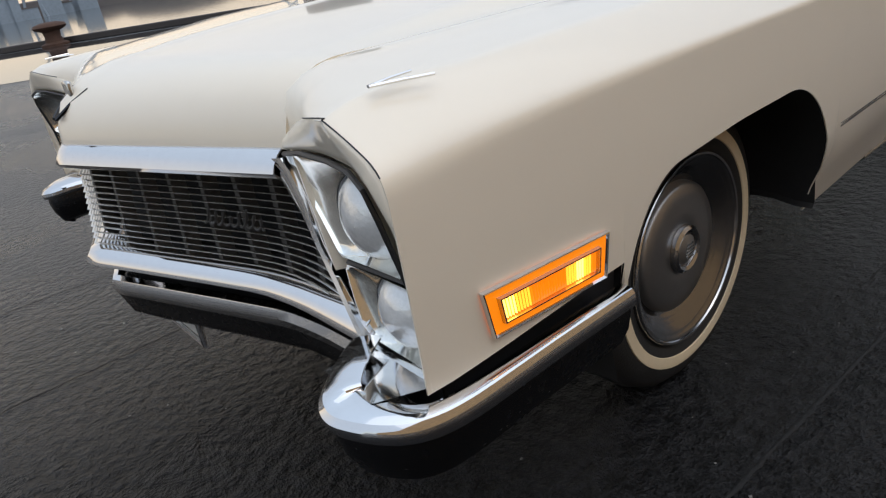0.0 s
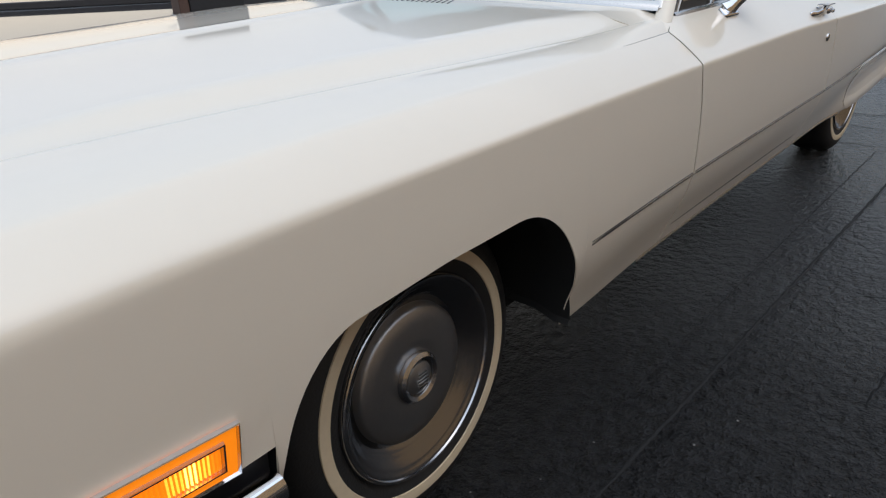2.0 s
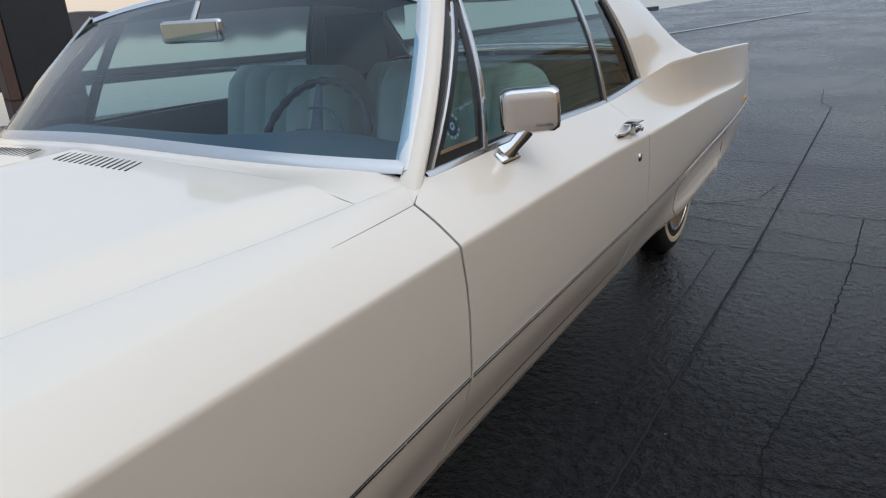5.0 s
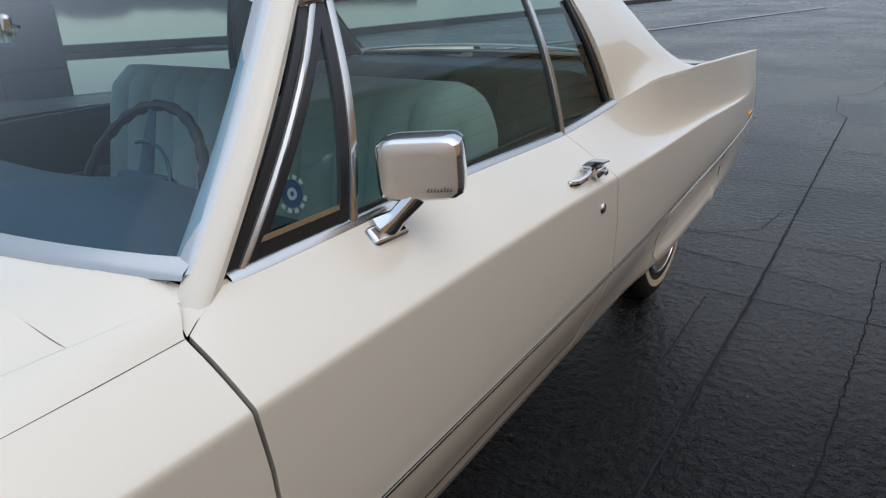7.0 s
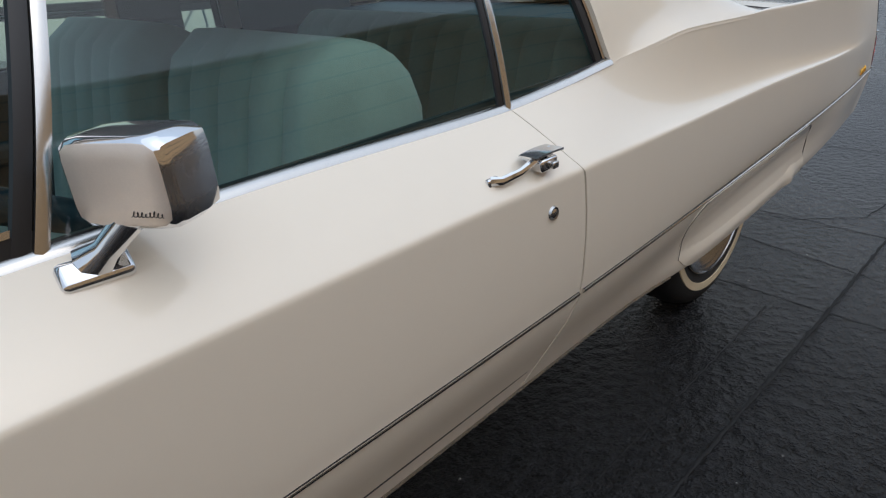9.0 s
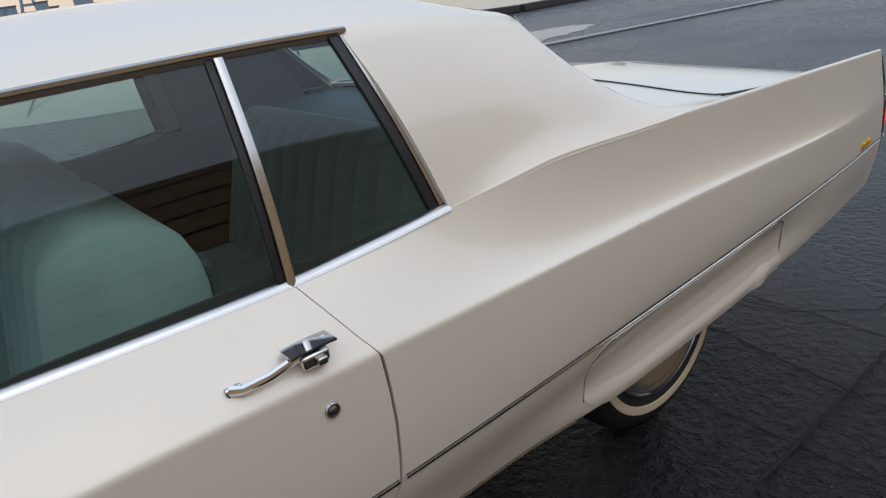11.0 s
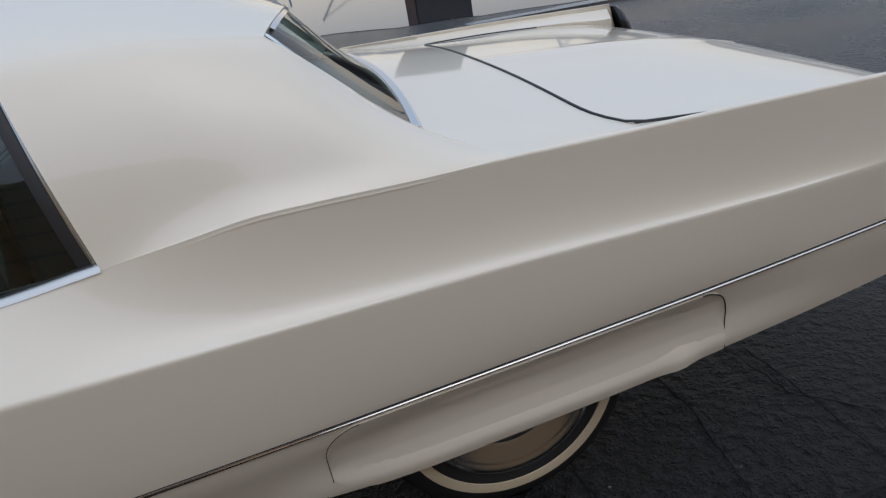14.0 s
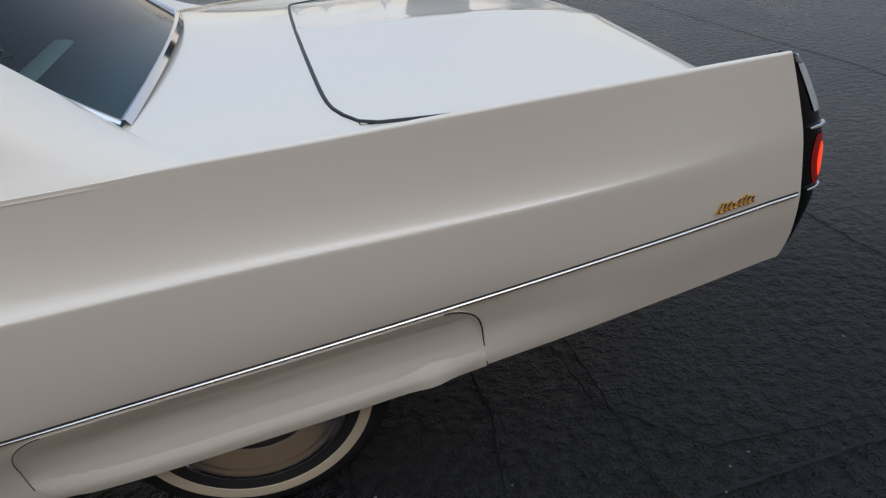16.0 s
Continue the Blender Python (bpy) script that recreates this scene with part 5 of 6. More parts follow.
part("mirror_script", tube(pts, 0.00045, 5), BLACK, mirror, "small engraved script")
part("mirror_stalk", tube([(2.385, -0.880, 0.935), (2.400, -0.900, 0.955), (2.425, -0.925, 0.990)], [0.022, 0.013, 0.014], 10, flat=1.3), CHROME, mirror)
bm = block(0, 0, 0, 0.085, 0.040, 0.024, m=Matrix.Translation((2.385, -0.885, 0.928)) @ Matrix.Rotation(radians(-6), 4, "Z") @ Matrix.Rotation(radians(40), 4, "X"))
part("mirror_foot", bm, CHROME, mirror, bevel=0.008)

# ---------------- interior ----------------
def seat_back(y0, y1, x, z0, z1, lean, pleats, thick):
    """A pleated backrest; the front faces -x."""
    rows = []
    n = pleats * 8
    for t in lin(0, 1, 12):
        row = []
        for j in range(n + 1):
            u = j / n
            w = abs(math.sin(math.pi * pleats * u)) ** 0.5
            edge = min(1, min(u, 1 - u) / 0.09)
            rnd = math.sqrt(max(0, 1 - (1 - edge) ** 2))
            top = z1 - 0.05 * (1 - rnd)
            roll = math.sqrt(max(0, 1 - max(0, (t - 0.82) / 0.18) ** 2))
            row.append((x + lean * t - 0.022 * w * roll - 0.05 * rnd * roll, mix(y0, y1, u), mix(z0, top, t)))
        rows.append(row)
    back = []
    for t in (1, 0.99, 0.965, 0.93, 0.88, 0.82, 0.75, 0.5, 0.2, 0):
        back.append([(x + lean * t + thick * math.sqrt(max(0, 1 - max(0, (t - 0.75) / 0.25) ** 2)), mix(y0, y1, j / n) , rows[-1][j][2] - (1 - t) * (z1 - z0)) for j in range(n + 1)])
    bm = grid(rows + back, flip=True)
    for j in (0, n):
        ring = [r[j] for r in rows + back]
        mid = Vector((sum(p[0] for p in ring) / len(ring), ring[0][1] + (0.012 if j else -0.012), sum(p[2] for p in ring) / len(ring)))
        out = [Vector(p).lerp(mid, 0.12) + Vector((0, 0.010 if j else -0.010, 0)) for p in ring]
        grid([ring, out, [mid] * len(ring)], flip=j == 0, bm=bm)
    bmesh.ops.remove_doubles(bm, verts=bm.verts, dist=0.0004)
    bmesh.ops.recalc_face_normals(bm, faces=bm.faces)
    return bm


for y0, y1, nm in ((-0.70, -0.10, "driver"), (0.10, 0.70, "passenger")):
    s = new("front_seat")
    s.parent = car
    part("backrest", seat_back(y0, y1, 2.82, 0.52, 1.098, 0.13, 5, 0.20), SEAT, s, "pleated sea-green cloth backrest", smooth=60)
    part("cushion", block(2.58, (y0 + y1) / 2, 0.47, 0.52, y1 - y0, 0.16), SEAT, s, bevel=0.05)
    part("seat_shell", block(3.13, (y0 + y1) / 2, 0.72, 0.03, y1 - y0 - 0.06, 0.50, m=None), SEAT_DARK, s, "dark green seat shell", bevel=0.012)
    part("seat_piping", tube([(3.05, y0 + 0.005, 0.72), (3.10, y0 + 0.01, 0.90), (3.115, y0 + 0.07, 0.985), (3.115, y1 - 0.07, 0.985), (3.10, y1 - 0.01, 0.90), (3.05, y1 - 0.005, 0.72)], 0.008, 6), SEAT_DARK, s)
rs = new("rear_seat")
rs.parent = car
part("backrest", seat_back(-0.68, 0.68, 3.68, 0.50, 1.02, 0.16, 12, 0.12), SEAT, rs, "wide pleated sea-green rear backrest", smooth=60)
part("cushion", block(3.48, 0, 0.45, 0.50, 1.34, 0.16), SEAT, rs, bevel=0.05)
part("parcel_shelf", block(4.08, 0, 0.99, 0.46, 1.34, 0.02), DASH, car, "dark blue-green parcel shelf", bevel=0.006)
part("cabin_floor", block(2.9, 0, 0.32, 1.9, 1.6, 0.03), CARPET, car, "dark carpet")
for side in (-1, 1):
    rows = [[(x, side * (0.80 + 0.02 * math.sin(math.pi * (z - 0.3) / 0.65)), z) for x in lin(2.05, 3.95, 20)] for z in lin(0.33, 0.952, 8)]
    part("door_card", grid(rows, flip=side < 0), TRIM_IN, car, "dark vinyl door card", solid=0.01)
    part("armrest", block(2.85, side * 0.76, 0.72, 0.60, 0.07, 0.06), TRIM_IN, car, bevel=0.02)
    rows = [[(x, side * mix(0.79, 0.66, t), mix(0.95, 1.31, t)) for x in lin(mix(3.62, 3.53, t), mix(4.18, 3.96, t), 6)] for t in lin(0, 0.86, 6)]
    part("pillar_lining", grid(rows, flip=side < 0), LINER, car, "grey-green pillar lining", solid=0.006)
rows = []
for u in lin(-1, 1, 25):
    y = u * 0.80
    xb, zb = screen_base(y)
    hump = 0.03 * math.exp(-((y + 0.42) / 0.20) ** 2)
    rows.append([(xb + 0.02, y, zb - 0.012), (xb + 0.14, y, zb + 0.0 + hump * 0.6), (2.22 + 0.02 * abs(u), y, 0.975 + hump), (2.27 + 0.02 * abs(u), y, 0.962 + hump), (2.285, y, 0.92), (2.26, y, 0.70), (2.20, y, 0.55)])
part("dashboard", grid(rows, flip=False), DASH, car, "dark blue-green dashboard", solid=0.01)
sw = new("steering_wheel")
sw.parent = car
swm = Matrix.Translation((2.285, -0.33, 0.945)) @ Matrix.Rotation(radians(-62), 4, "Y")
pts = [swm @ Vector((0.19 * math.cos(a), 0.19 * math.sin(a), 0.0015 * math.sin(a * 36))) for a in lin(0, 2 * math.pi, 73)]
part("rim", tube(pts, [0.011 + 0.0022 * math.sin(i * 2.1) for i in range(73)], 8), BLACK, sw, "ribbed dark steering wheel rim")
part("horn_ring", tube([swm @ Vector((0.11 * math.cos(a), 0.11 * math.sin(a), 0.012)) for a in lin(math.pi * 0.9, math.pi * 2.1, 30)], 0.004, 6), DASH, sw)
for a in (0.15, math.pi - 0.15):
    part("spoke", tube([swm @ Vector((0.03 * math.cos(a), 0.03 * math.sin(a), -0.01)), swm @ Vector((0.185 * math.cos(a), 0.185 * math.sin(a), 0))], [0.02, 0.010], 8, flat=0.5), DASH, sw)
bm = block(0, 0, -0.01, 0.10, 0.16, 0.045, m=swm)
part("hub", bm, DASH, sw, bevel=0.015)
part("column", tube([swm @ Vector((0, 0, -0.02)), swm @ Vector((0, 0, -0.30))], 0.035, 10), DASH, sw)
rv = new("interior_mirror")
rv.parent = car
bm = block(0, 0, 0, 0.022, 0.22, 0.062, m=Matrix.Translation((2.21, 0.0, 1.268)) @ Matrix.Rotation(radians(8), 4, "Z"))
part("mirror_case", bm, CHROME_DULL, rv, bevel=0.010)
bm = block(-0.0125, 0, 0, 0.002, 0.196, 0.046, m=Matrix.Translation((2.21, 0.0, 1.268)) @ Matrix.Rotation(radians(8), 4, "Z"))
part("mirror_rear", bm, mat("yellowed_mirror_back", (0.42, 0.40, 0.30), 0.3, 0.3, var=0.1, scale=20), rv)
part("mirror_stem", tube([(2.215, 0, 1.29), (2.25, 0, 1.345)], 0.008, 6), CHROME_DULL, rv)
# round window sticker
def st(r, a, d=0.0):
    t, x = 0.235, 2.238
    p = side_glass(x + r * math.cos(a), t + r * math.sin(a) / 0.36, -1, -0.004 - d)
    return p


bm = grid([[st(r, a) for a in lin(0, 2 * math.pi, 33)] for r in (0.0005, 0.014, 0.022)])
part("window_sticker", bm, BLUE_STICKER, car, "round blue window sticker with white lettering bars")
for k in range(12):
    if k in (0, 6):
        continue
    a = 2 * math.pi * k / 12
    bm = grid([[st(r, b, -0.001) for b in (a - 0.16, a + 0.16)] for r in (0.024, 0.031)])
    part("sticker_mark", bm, WHITE_STICKER, car)
bm = grid([[st(r, a, -0.001) for a in lin(0, 2 * math.pi, 20)] for r in (0.004, 0.010)])
part("sticker_mark", bm, WHITE_STICKER, car)

# ---------------- the quay ----------------
def ground_mat():
    m = bpy.data.materials.new("wet_asphalt")
    m.use_nodes = True
    nt = m.node_tree
    b = nt.nodes["Principled BSDF"]
    co = nt.nodes.new("ShaderNodeTexCoord")
    def noise_tex(s, d, rough=0.55):
        n = nt.nodes.new("ShaderNodeTexNoise")
        n.inputs["Scale"].default_value, n.inputs["Detail"].default_value, n.inputs["Roughness"].default_value = s, d, rough
        nt.links.new(co.outputs["Object"], n.inputs["Vector"])
        return n
    lw, sp = nt.nodes.new("ShaderNodeLayerWeight"), nt.nodes.new("ShaderNodeMapRange")
    lw.inputs["Blend"].default_value = 0.5
    sp.inputs["From Min"].default_value, sp.inputs["From Max"].default_value = 0.46, 0.87
    sp.inputs["To Min"].default_value, sp.inputs["To Max"].default_value = 0.17, 1.0
    nt.links.new(lw.outputs["Facing"], sp.inputs["Value"])
    nt.links.new(sp.outputs[0], b.inputs["Specular IOR Level"])
    big, mid, fine = noise_tex(0.45, 5), noise_tex(26, 4, 0.55), noise_tex(110, 3, 0.6)
    cr = nt.nodes.new("ShaderNodeValToRGB")
    cr.color_ramp.elements[0].position, cr.color_ramp.elements[0].color = 0.40, (0.0015, 0.0015, 0.0017, 1)
    cr.color_ramp.elements[1].position, cr.color_ramp.elements[1].color = 0.66, (0.024, 0.024, 0.026, 1)
    ad = nt.nodes.new("ShaderNodeMath")
    ad.operation = "MULTIPLY_ADD"
    ad.inputs[1].default_value = 0.5
    hf = nt.nodes.new("ShaderNodeMath")
    hf.operation = "MULTIPLY"
    hf.inputs[1].default_value = 0.5
    nt.links.new(mid.outputs["Fac"], hf.inputs[0])
    nt.links.new(fine.outputs["Fac"], ad.inputs[0])
    nt.links.new(hf.outputs[0], ad.inputs[2])
    nt.links.new(ad.outputs[0], cr.inputs[0])
    nt.links.new(cr.outputs[0], b.inputs["Base Color"])
    rr = nt.nodes.new("ShaderNodeMapRange")
    rr.inputs["From Min"].default_value, rr.inputs["From Max"].default_value = 0.35, 0.68
    rr.inputs["To Min"].default_value, rr.inputs["To Max"].default_value = 0.16, 0.40
    nt.links.new(big.outputs["Fac"], rr.inputs["Value"])
    nt.links.new(rr.outputs[0], b.inputs["Roughness"])
    bp, bp2 = nt.nodes.new("ShaderNodeBump"), nt.nodes.new("ShaderNodeBump")
    bp.inputs["Strength"].default_value, bp.inputs["Distance"].default_value = 1.0, 0.010
    bp2.inputs["Strength"].default_value, bp2.inputs["Distance"].default_value = 1.0, 0.045
    nt.links.new(fine.outputs["Fac"], bp.inputs["Height"])
    nt.links.new(mid.outputs["Fac"], bp2.inputs["Height"])
    nt.links.new(bp2.outputs[0], bp.inputs["Normal"])
    nt.links.new(bp.outputs[0], b.inputs["Normal"])
    return m


ASPHALT = ground_mat()
PUDDLE = mat("standing_water", (0.03, 0.03, 0.032), 0.03, 0.0, var=0.1, scale=2, bump=0.012, bscale=3)
SEAM = mat("tar_seam", (0.013, 0.013, 0.013), 0.7, spec=0.22, var=0.3, scale=30, bump=0.4, bscale=120)
CRACK = mat("crack_dirt", (0.007, 0.007, 0.007), 0.9, spec=0.2, var=0.2, scale=30)
WATER = mat("harbour_water", (0.02, 0.03, 0.035), 0.06, 0.0, var=0.1, scale=0.1, bump=0.25, bscale=0.8)

edge_line = [(-60, 75), (-20, 48), (4.5, 23.5), (10.7, 15.6), (16.5, 11.6), (40, 9.5), (140, 7)]
bm = bmesh.new()
outline = edge_line + [(140, -14), (-60, -14)]
top = [bm.verts.new((x, y, 0)) for x, y in outline]
low = [bm.verts.new((x, y, -3.2)) for x, y in outline]
bm.faces.new(top[::-1])
for i in range(len(top)):
    j = (i + 1) % len(top)
    bm.faces.new([top[i], top[j], low[j], low[i]])
bmesh.ops.recalc_face_normals(bm, faces=bm.faces)
ground = part("ground", bm, ASPHALT, None, smooth=0)
tagged(ground, "dark wet asphalt quay surface with cracks and seams", "ground", kind="structure")
bm = bmesh.new()
bmesh.ops.create_grid(bm, x_segments=2, y_segments=2, size=2500, matrix=Matrix.Translation((0, 0, -2.6)))
water = part("water", bm, WATER, None, smooth=0)
tagged(water, "calm grey harbour water beyond the quay", "water", kind="structure")

# shallow standing water beyond the rail
def shore_line(pts, seed, wobble=0.12, sub=6):
    """A closed wavy outline through a few corners."""
    r = random.Random(seed)
    out, n = [], len(pts)
    for i in range(n):
        p0, p1, p2, p3 = (Vector(pts[(i + k - 1) % n]) for k in range(4))
        for k in range(sub):
            t = k / sub
            v = 0.5 * (2 * p1 + (p2 - p0) * t + (2 * p0 - 5 * p1 + 4 * p2 - p3) * t * t + (3 * p1 - p0 - 3 * p2 + p3) * t ** 3)
            out.append((v.x + r.uniform(-wobble, wobble), v.y + r.uniform(-wobble, wobble)))
    return out


for k, (pts, wob) in enumerate((
    ([(9.9, 6.62), (11.0, 6.45), (12.3, 6.45), (13.5, 6.75), (13.4, 7.4), (12.3, 8.0), (12.0, 9.4), (11.4, 10.2), (12.6, 11.4), (12.6, 13.2), (10.2, 15.2), (6.0, 20.0), (2.0, 24.5), (-2.0, 24.0), (-1.0, 17.0), (2.5, 11.5), (6.0, 8.6), (8.2, 7.3)], 0.10),
    ([(8.6, 6.72), (12.0, 5.84), (17.0, 4.55), (17.0, 4.66), (12.0, 6.00), (8.6, 6.92)], 0.012))):
    bm = bmesh.new()
    bm.faces.new([bm.verts.new((x, y, 0.004)) for x, y in shore_line(pts, 4 + k, wob)])
    p = part("puddle", bm, PUDDLE, None, smooth=0)
    tagged(p, "broad shallow puddle mirroring the pale evening sky", "puddle", kind="structure")

# seams and cracks in the asphalt
def ribbon(name, pts, w, h, material, jitter, label, seed, z=0.0, sub=40):
    r = random.Random(seed)
    fine = []
    for a, b in zip(pts[:-1], pts[1:]):
        n = max(2, int(math.hypot(b[0] - a[0], b[1] - a[1]) * sub))
        d = Vector((b[0] - a[0], b[1] - a[1])).normalized()
        for k in range(n):
            t = k / n
            j = r.uniform(-jitter, jitter)
            fine.append((mix(a[0], b[0], t) - d.y * j, mix(a[1], b[1], t) + d.x * j, d))
    fine.append((*pts[-1], d))
    rows = []
    for x, y, d in fine:
        ww = w * r.uniform(0.6, 1.3)
        rows.append([(x - d.y * ww * k, y + d.x * ww * k, z + 0.0015 + h * q) for k, q in ((-1, 0), (-0.4, 1), (0.4, 1), (1, 0))])
    ob = part(name, grid(rows), material, None, smooth=60)
    tagged(ob, label, name.replace("_", " "), kind="structure")
    return ob


ribbon("asphalt_seam", [(-1.5, -1.10), (0.9, -1.142), (2.5, -1.168), (4.45, -1.205), (6.0, -1.21), (9.0, -1.22)], 0.006, 0.0025, SEAM, 0.002, "rough raised tar seam running beside the car", 1)
ribbon("asphalt_seam", [(1.6, -1.02), (4.4, -1.03)], 0.0022, 0.001, SEAM, 0.003, "fine tar line beside the rough seam", 2)
for k, pts in enumerate([
    [(4.50, 0.3), (4.49, -0.885), (4.47, -1.207), (4.45, -1.70), (4.40, -3.2)],
    [(4.92, 0.3), (4.91, -0.77), (4.83, -1.19), (4.72, -1.60), (4.72, -1.75)],
    [(5.24, 0.4), (5.24, -0.74), (5.22, -1.2), (5.20, -1.68), (5.1, -3.4)],
    [(2.59, -1.38), (2.66, -1.55), (2.70, -1.75), (2.66, -1.95)],
    [(1.94, -1.53), (2.39, -1.55), (2.75, -1.50), (3.40, -1.58), (4.45, -1.64), (5.2, -1.66)],
    [(5.2, 0.2), (5.18, -0.40), (5.20, -0.83), (5.41, -1.08), (5.81, -1.14)],
    [(6.3, -2.5), (6.4, -1.0), (6.35, 0.6), (6.5, 3.0)],
    [(8.96, -1.22), (9.3, -1.1), (10.3, -1.04), (10.6, -1.3), (11.8, -1.5)],
    [(7.6, -3.0), (7.5, -1.2), (7.7, 1.0), (7.6, 4.0)],
    [(-1.2, 0.6), (0.2, 0.62), (1.0, 0.5)],
    [(-2.0, 1.5), (-0.5, 1.46), (0.6, 1.40)],
]):
    ribbon("asphalt_crack", pts, 0.0024, 0.0004, CRACK, 0.005, "thin dark crack across the asphalt", 10 + k, sub=36)
# loose grit
bm = bmesh.new()
rng = random.Random(9)
for _ in range(420):
    x, y = rng.uniform(-1.2, 6.5), rng.choice([rng.uniform(-3.2, -1.0), rng.uniform(-1.0, 2.2)])
    s = rng.uniform(0.002, 0.006)
    v = [bm.verts.new((x + s * rng.uniform(0.6, 1.2) * math.cos(a), y + s * rng.uniform(0.6, 1.2) * math.sin(a), 0.001)) for a in (0, 1.6, 3.1, 4.7)]
    t = bm.verts.new((x, y, s * 0.9))
    for i in range(4):
        bm.faces.new([v[i], v[(i + 1) % 4], t])
grit = part("grit", bm, mat("pale_grit", (0.16, 0.155, 0.145), 0.8, var=0.3, scale=50), None, smooth=0)
tagged(grit, "scattered pale grit on wet asphalt", "grit", kind="stuff")

# crane rail set in the quay
rail = new("crane_rail")
tagged(rail, "worn steel crane rail set into the quay", "rail")
for off, nm in ((0.0, "rail_head"), (0.11, "guard_rail")):
    a, b = Vector((7.0, 6.95 + off)), Vector((30.0, 1.05 + off))
    d = (b - a).normalized()
    n = Vector((-d.y, d.x))
    rows = [[(p.x + n.x * q, p.y + n.y * q, z) for q, z in ((-0.03, 0.0), (-0.03, 0.022), (-0.02, 0.03), (0.02, 0.03), (0.03, 0.022), (0.03, 0.0))] for p in (a.lerp(b, k / 20) for k in range(21))]
    part(nm, grid(rows), RAIL_STEEL, rail)

# timber edge of the quay
for (x0, y0), (x1, y1) in zip(edge_line[1:-2], edge_line[2:-1]):
    a, b = Vector((x0, y0, 0)), Vector((x1, y1, 0))
    L = (b - a).length
    ang = math.atan2(y1 - y0, x1 - x0)
    m = Matrix.Translation(((x0 + x1) / 2, (y0 + y1) / 2, 0)) @ Matrix.Rotation(ang, 4, "Z")
    k = new("quay_edge_beam")
    tagged(k, "dark weathered timber edge beam of the quay", "edge beam", group="quay edge beams")
    part("beam", block(0, -0.15, 0.09, L, 0.26, 0.18, m=m), TIMBER, k, bevel=0.02)
    part("fender_board", block(0, 0.10, -0.25, L, 0.16, 0.55, m=m), TIMBER, k, bevel=0.02)

# bollard
def bollard(x, y, s):
    o = new("bollard")
    tagged(o, "rusty cast iron mushroom bollard on the quay", "bollard")
    bm = lathe([(0.30, 0.0), (0.30, 0.05), (0.20, 0.09), (0.17, 0.20), (0.19, 0.32), (0.32, 0.37), (0.36, 0.42), (0.33, 0.47), (0.18, 0.51), (0.001, 0.52)], 28)
    bmesh.ops.transform(bm, matrix=Matrix.Rotation(radians(-90), 4, "X"), verts=bm.verts)
    bmesh.ops.recalc_face_normals(bm, faces=bm.faces)
    part("casting", bm, STEEL_RUST, o, smooth=50)
    o.matrix_basis = Matrix.Translation((x, y, 0)) @ Matrix.Diagonal((s, s, s, 1))
    return o


bollard(4.4, 22.6, 1.35)

# big steel post
post = new("steel_post")
tagged(post, "huge dark steel post with a rusty brown face", "post")
pm = Matrix.Translation((8.35, 12.6, 0)) @ Matrix.Rotation(radians(-19), 4, "Z")
part("shaft", block(0.12, 0, 1.6, 1.15, 1.0, 3.2, m=pm), POST_DARK, post, bevel=0.03)
part("rust_face", block(-0.56, -0.03, 1.6, 0.20, 1.0, 3.2, m=pm), POST_BROWN, post, "rusty brown flange", bevel=0.02)

# ---------------- the far shore ----------------
SHORE = mat("dark_far_shore", (0.13, 0.115, 0.11), 0.9, var=0.3, scale=0.02)
# distance haze is put into the blue-grey of far buildings and cranes
HAZE_BLUE = mat("far_haze_blue_grey", (0.22, 0.26, 0.30), 0.8, var=0.2, scale=0.1)
r = random.Random(5)
rows = []
for k in range(90):
    a = radians(35 + k)
    d = 420
    h = 6 + 6 * noise.noise(Vector((k * 0.13, 2.0, 0))) + 3 * noise.noise(Vector((k * 0.6, 7.0, 0))) + (2 if k > 52 else 0) * min(1, (k - 52) / 8)
    rows.append([(d * math.cos(a), d * math.sin(a), -3), (d * math.cos(a), d * math.sin(a), max(2, h)), ((d + 60) * math.cos(a), (d + 60) * math.sin(a), max(2, h) * 1.2)])
o = part("far_shore", grid(rows), SHORE, None, smooth=0)
tagged(o, "low dark wooded shore across the harbour", "shore", kind="structure")
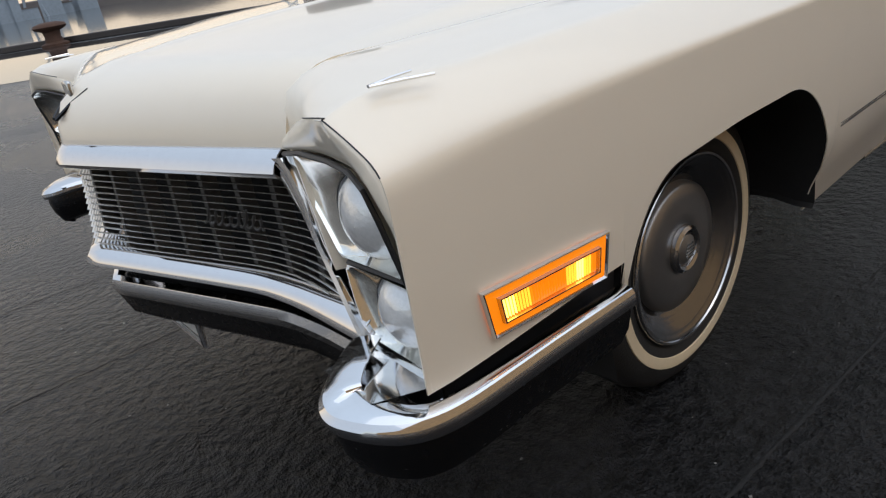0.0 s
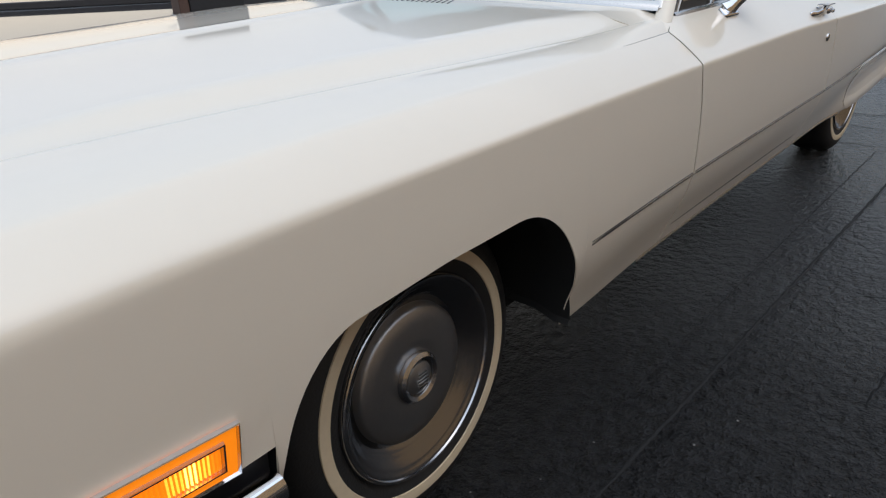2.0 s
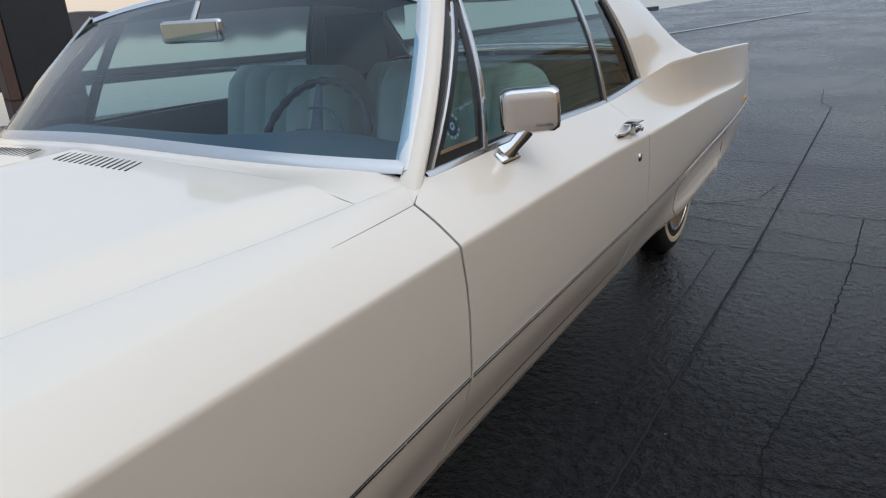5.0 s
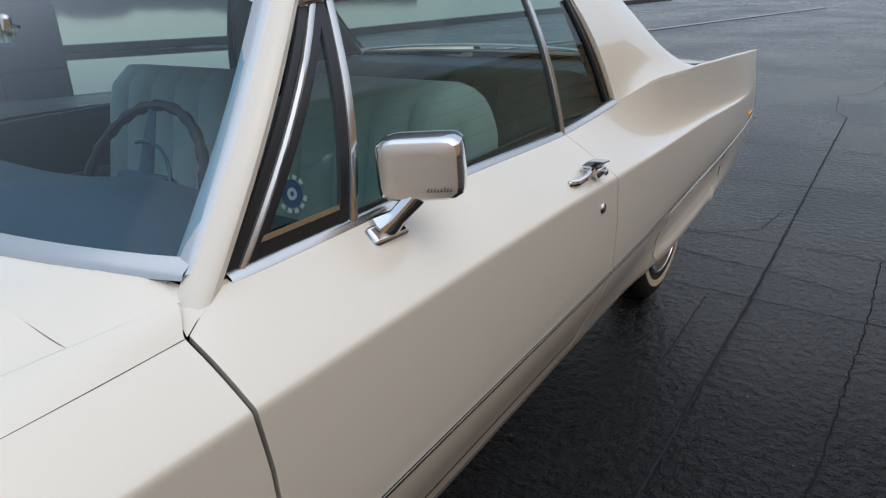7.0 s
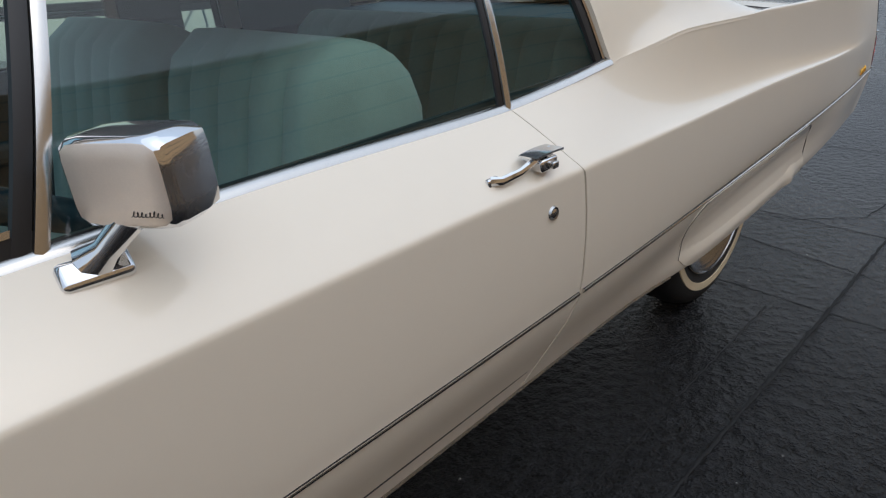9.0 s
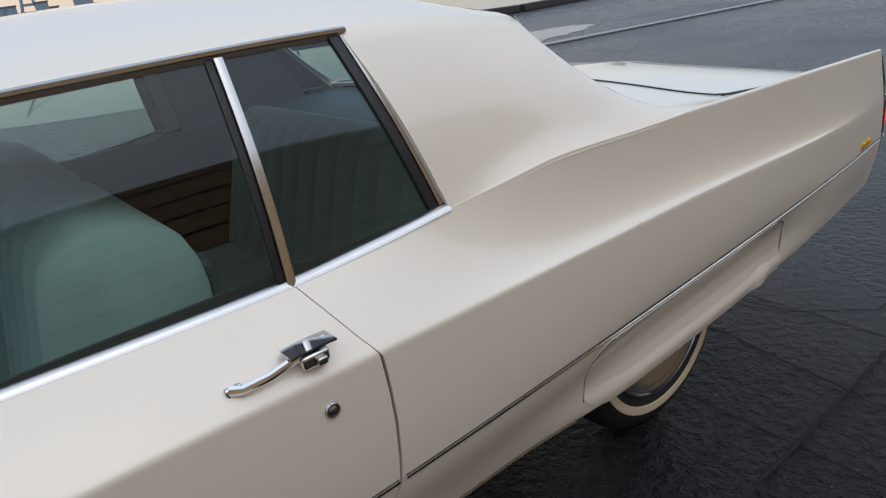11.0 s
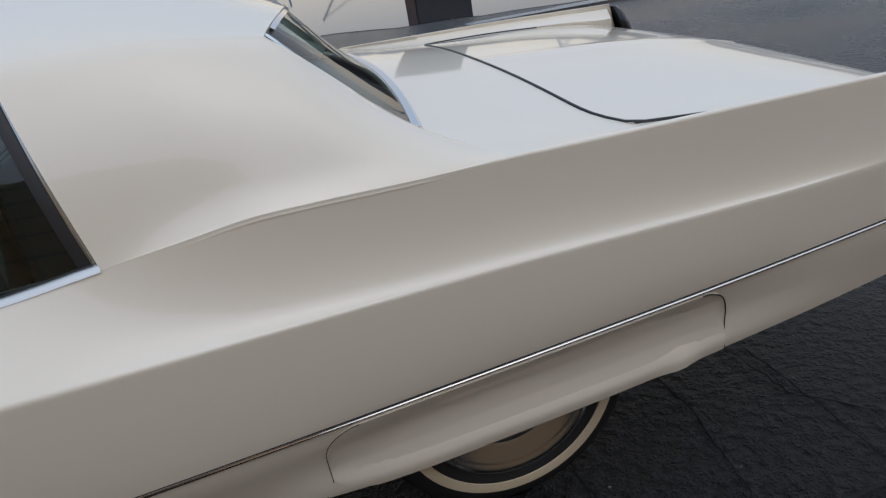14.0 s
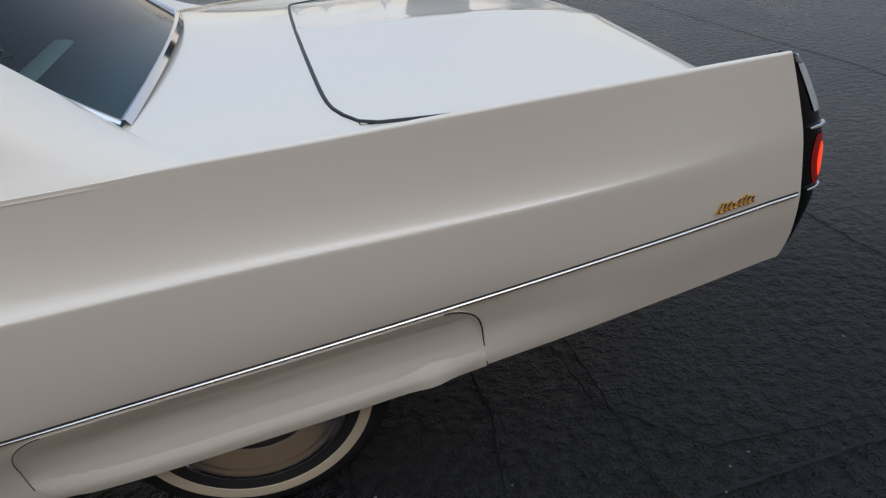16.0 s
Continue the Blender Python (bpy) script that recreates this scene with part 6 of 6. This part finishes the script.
for k in range(16):
    a = radians(76 + k * 0.75 + r.uniform(-0.3, 0.3))
    d = 395 + r.uniform(-8, 8)
    w, h = r.uniform(4, 10), r.uniform(4, 12)
    b = new("harbour_building")
    tagged(b, "distant blue-grey harbour building on the far shore", "building", group="harbour buildings")
    part("wall", block(0, 0, h / 2 - 3, w, 8, h), HAZE_BLUE, b)
    part("roof", block(0, 0, h - 2.7, w + 0.6, 8.6, 0.6), SHORE, b)
    b.matrix_basis = Matrix.Translation((d * math.cos(a), d * math.sin(a), 0)) @ Matrix.Rotation(a + math.pi / 2, 4, "Z")


def crane(deg, d, s):
    a = radians(deg)
    c = new("harbour_crane")
    tagged(c, "distant blue-grey lattice harbour crane", "crane", group="harbour cranes")
    for sx in (-5, 5):
        for sy in (-4, 4):
            part("leg", tube([(sx, sy, -3), (sx * 0.35, sy * 0.5, 17)], 0.7, 6), HAZE_BLUE, c)
    part("portal", block(0, 0, 9, 7, 5, 1.2), HAZE_BLUE, c)
    part("cab", block(0, 0, 19, 5, 5, 4), HAZE_BLUE, c)
    part("mast", tube([(0, 0, 20), (1.5, 0, 36)], 0.7, 6), HAZE_BLUE, c)
    part("jib", tube([(0, 0, 21), (-9, 0, 34), (-18, 0, 46)], 0.6, 6), HAZE_BLUE, c)
    part("tie", tube([(1.5, 0, 36), (-16, 0, 44)], 0.25, 5), HAZE_BLUE, c)
    c.matrix_basis = Matrix.Translation((d * math.cos(a), d * math.sin(a), 0)) @ Matrix.Rotation(a - math.pi / 2, 4, "Z") @ Matrix.Diagonal((s, s, s, 1))


for deg, d, s in ((86.5, 390, 1.0), (84.2, 385, 0.85), (79.5, 390, 0.9), (62, 380, 1.0)):
    crane(deg, d, s)

# ---------------- warehouse behind the walker ----------------
# warm light is put into the wall's colour to tint the car's flank
WALL = mat("warm_bounce_plaster", (0.88, 0.55, 0.28), 0.9, var=0.08, scale=0.8, bump=0.2, bscale=30)
JOINT = mat("dark_wall_joint", (0.05, 0.045, 0.04), 0.9, var=0.1, scale=5)
wall = part("wall_south", block(3, -9.3, 3.1, 90, 0.6, 6.2), WALL, None, smooth=0)
tagged(wall, "long unseen warehouse wall with dark courses, coloured to bounce warm light", "wall", kind="structure")
for k in range(8):
    z = 0.40 + k * 0.78
    part("wall_course", block(3, -8.99, z, 90, 0.03, 0.07), JOINT, wall)
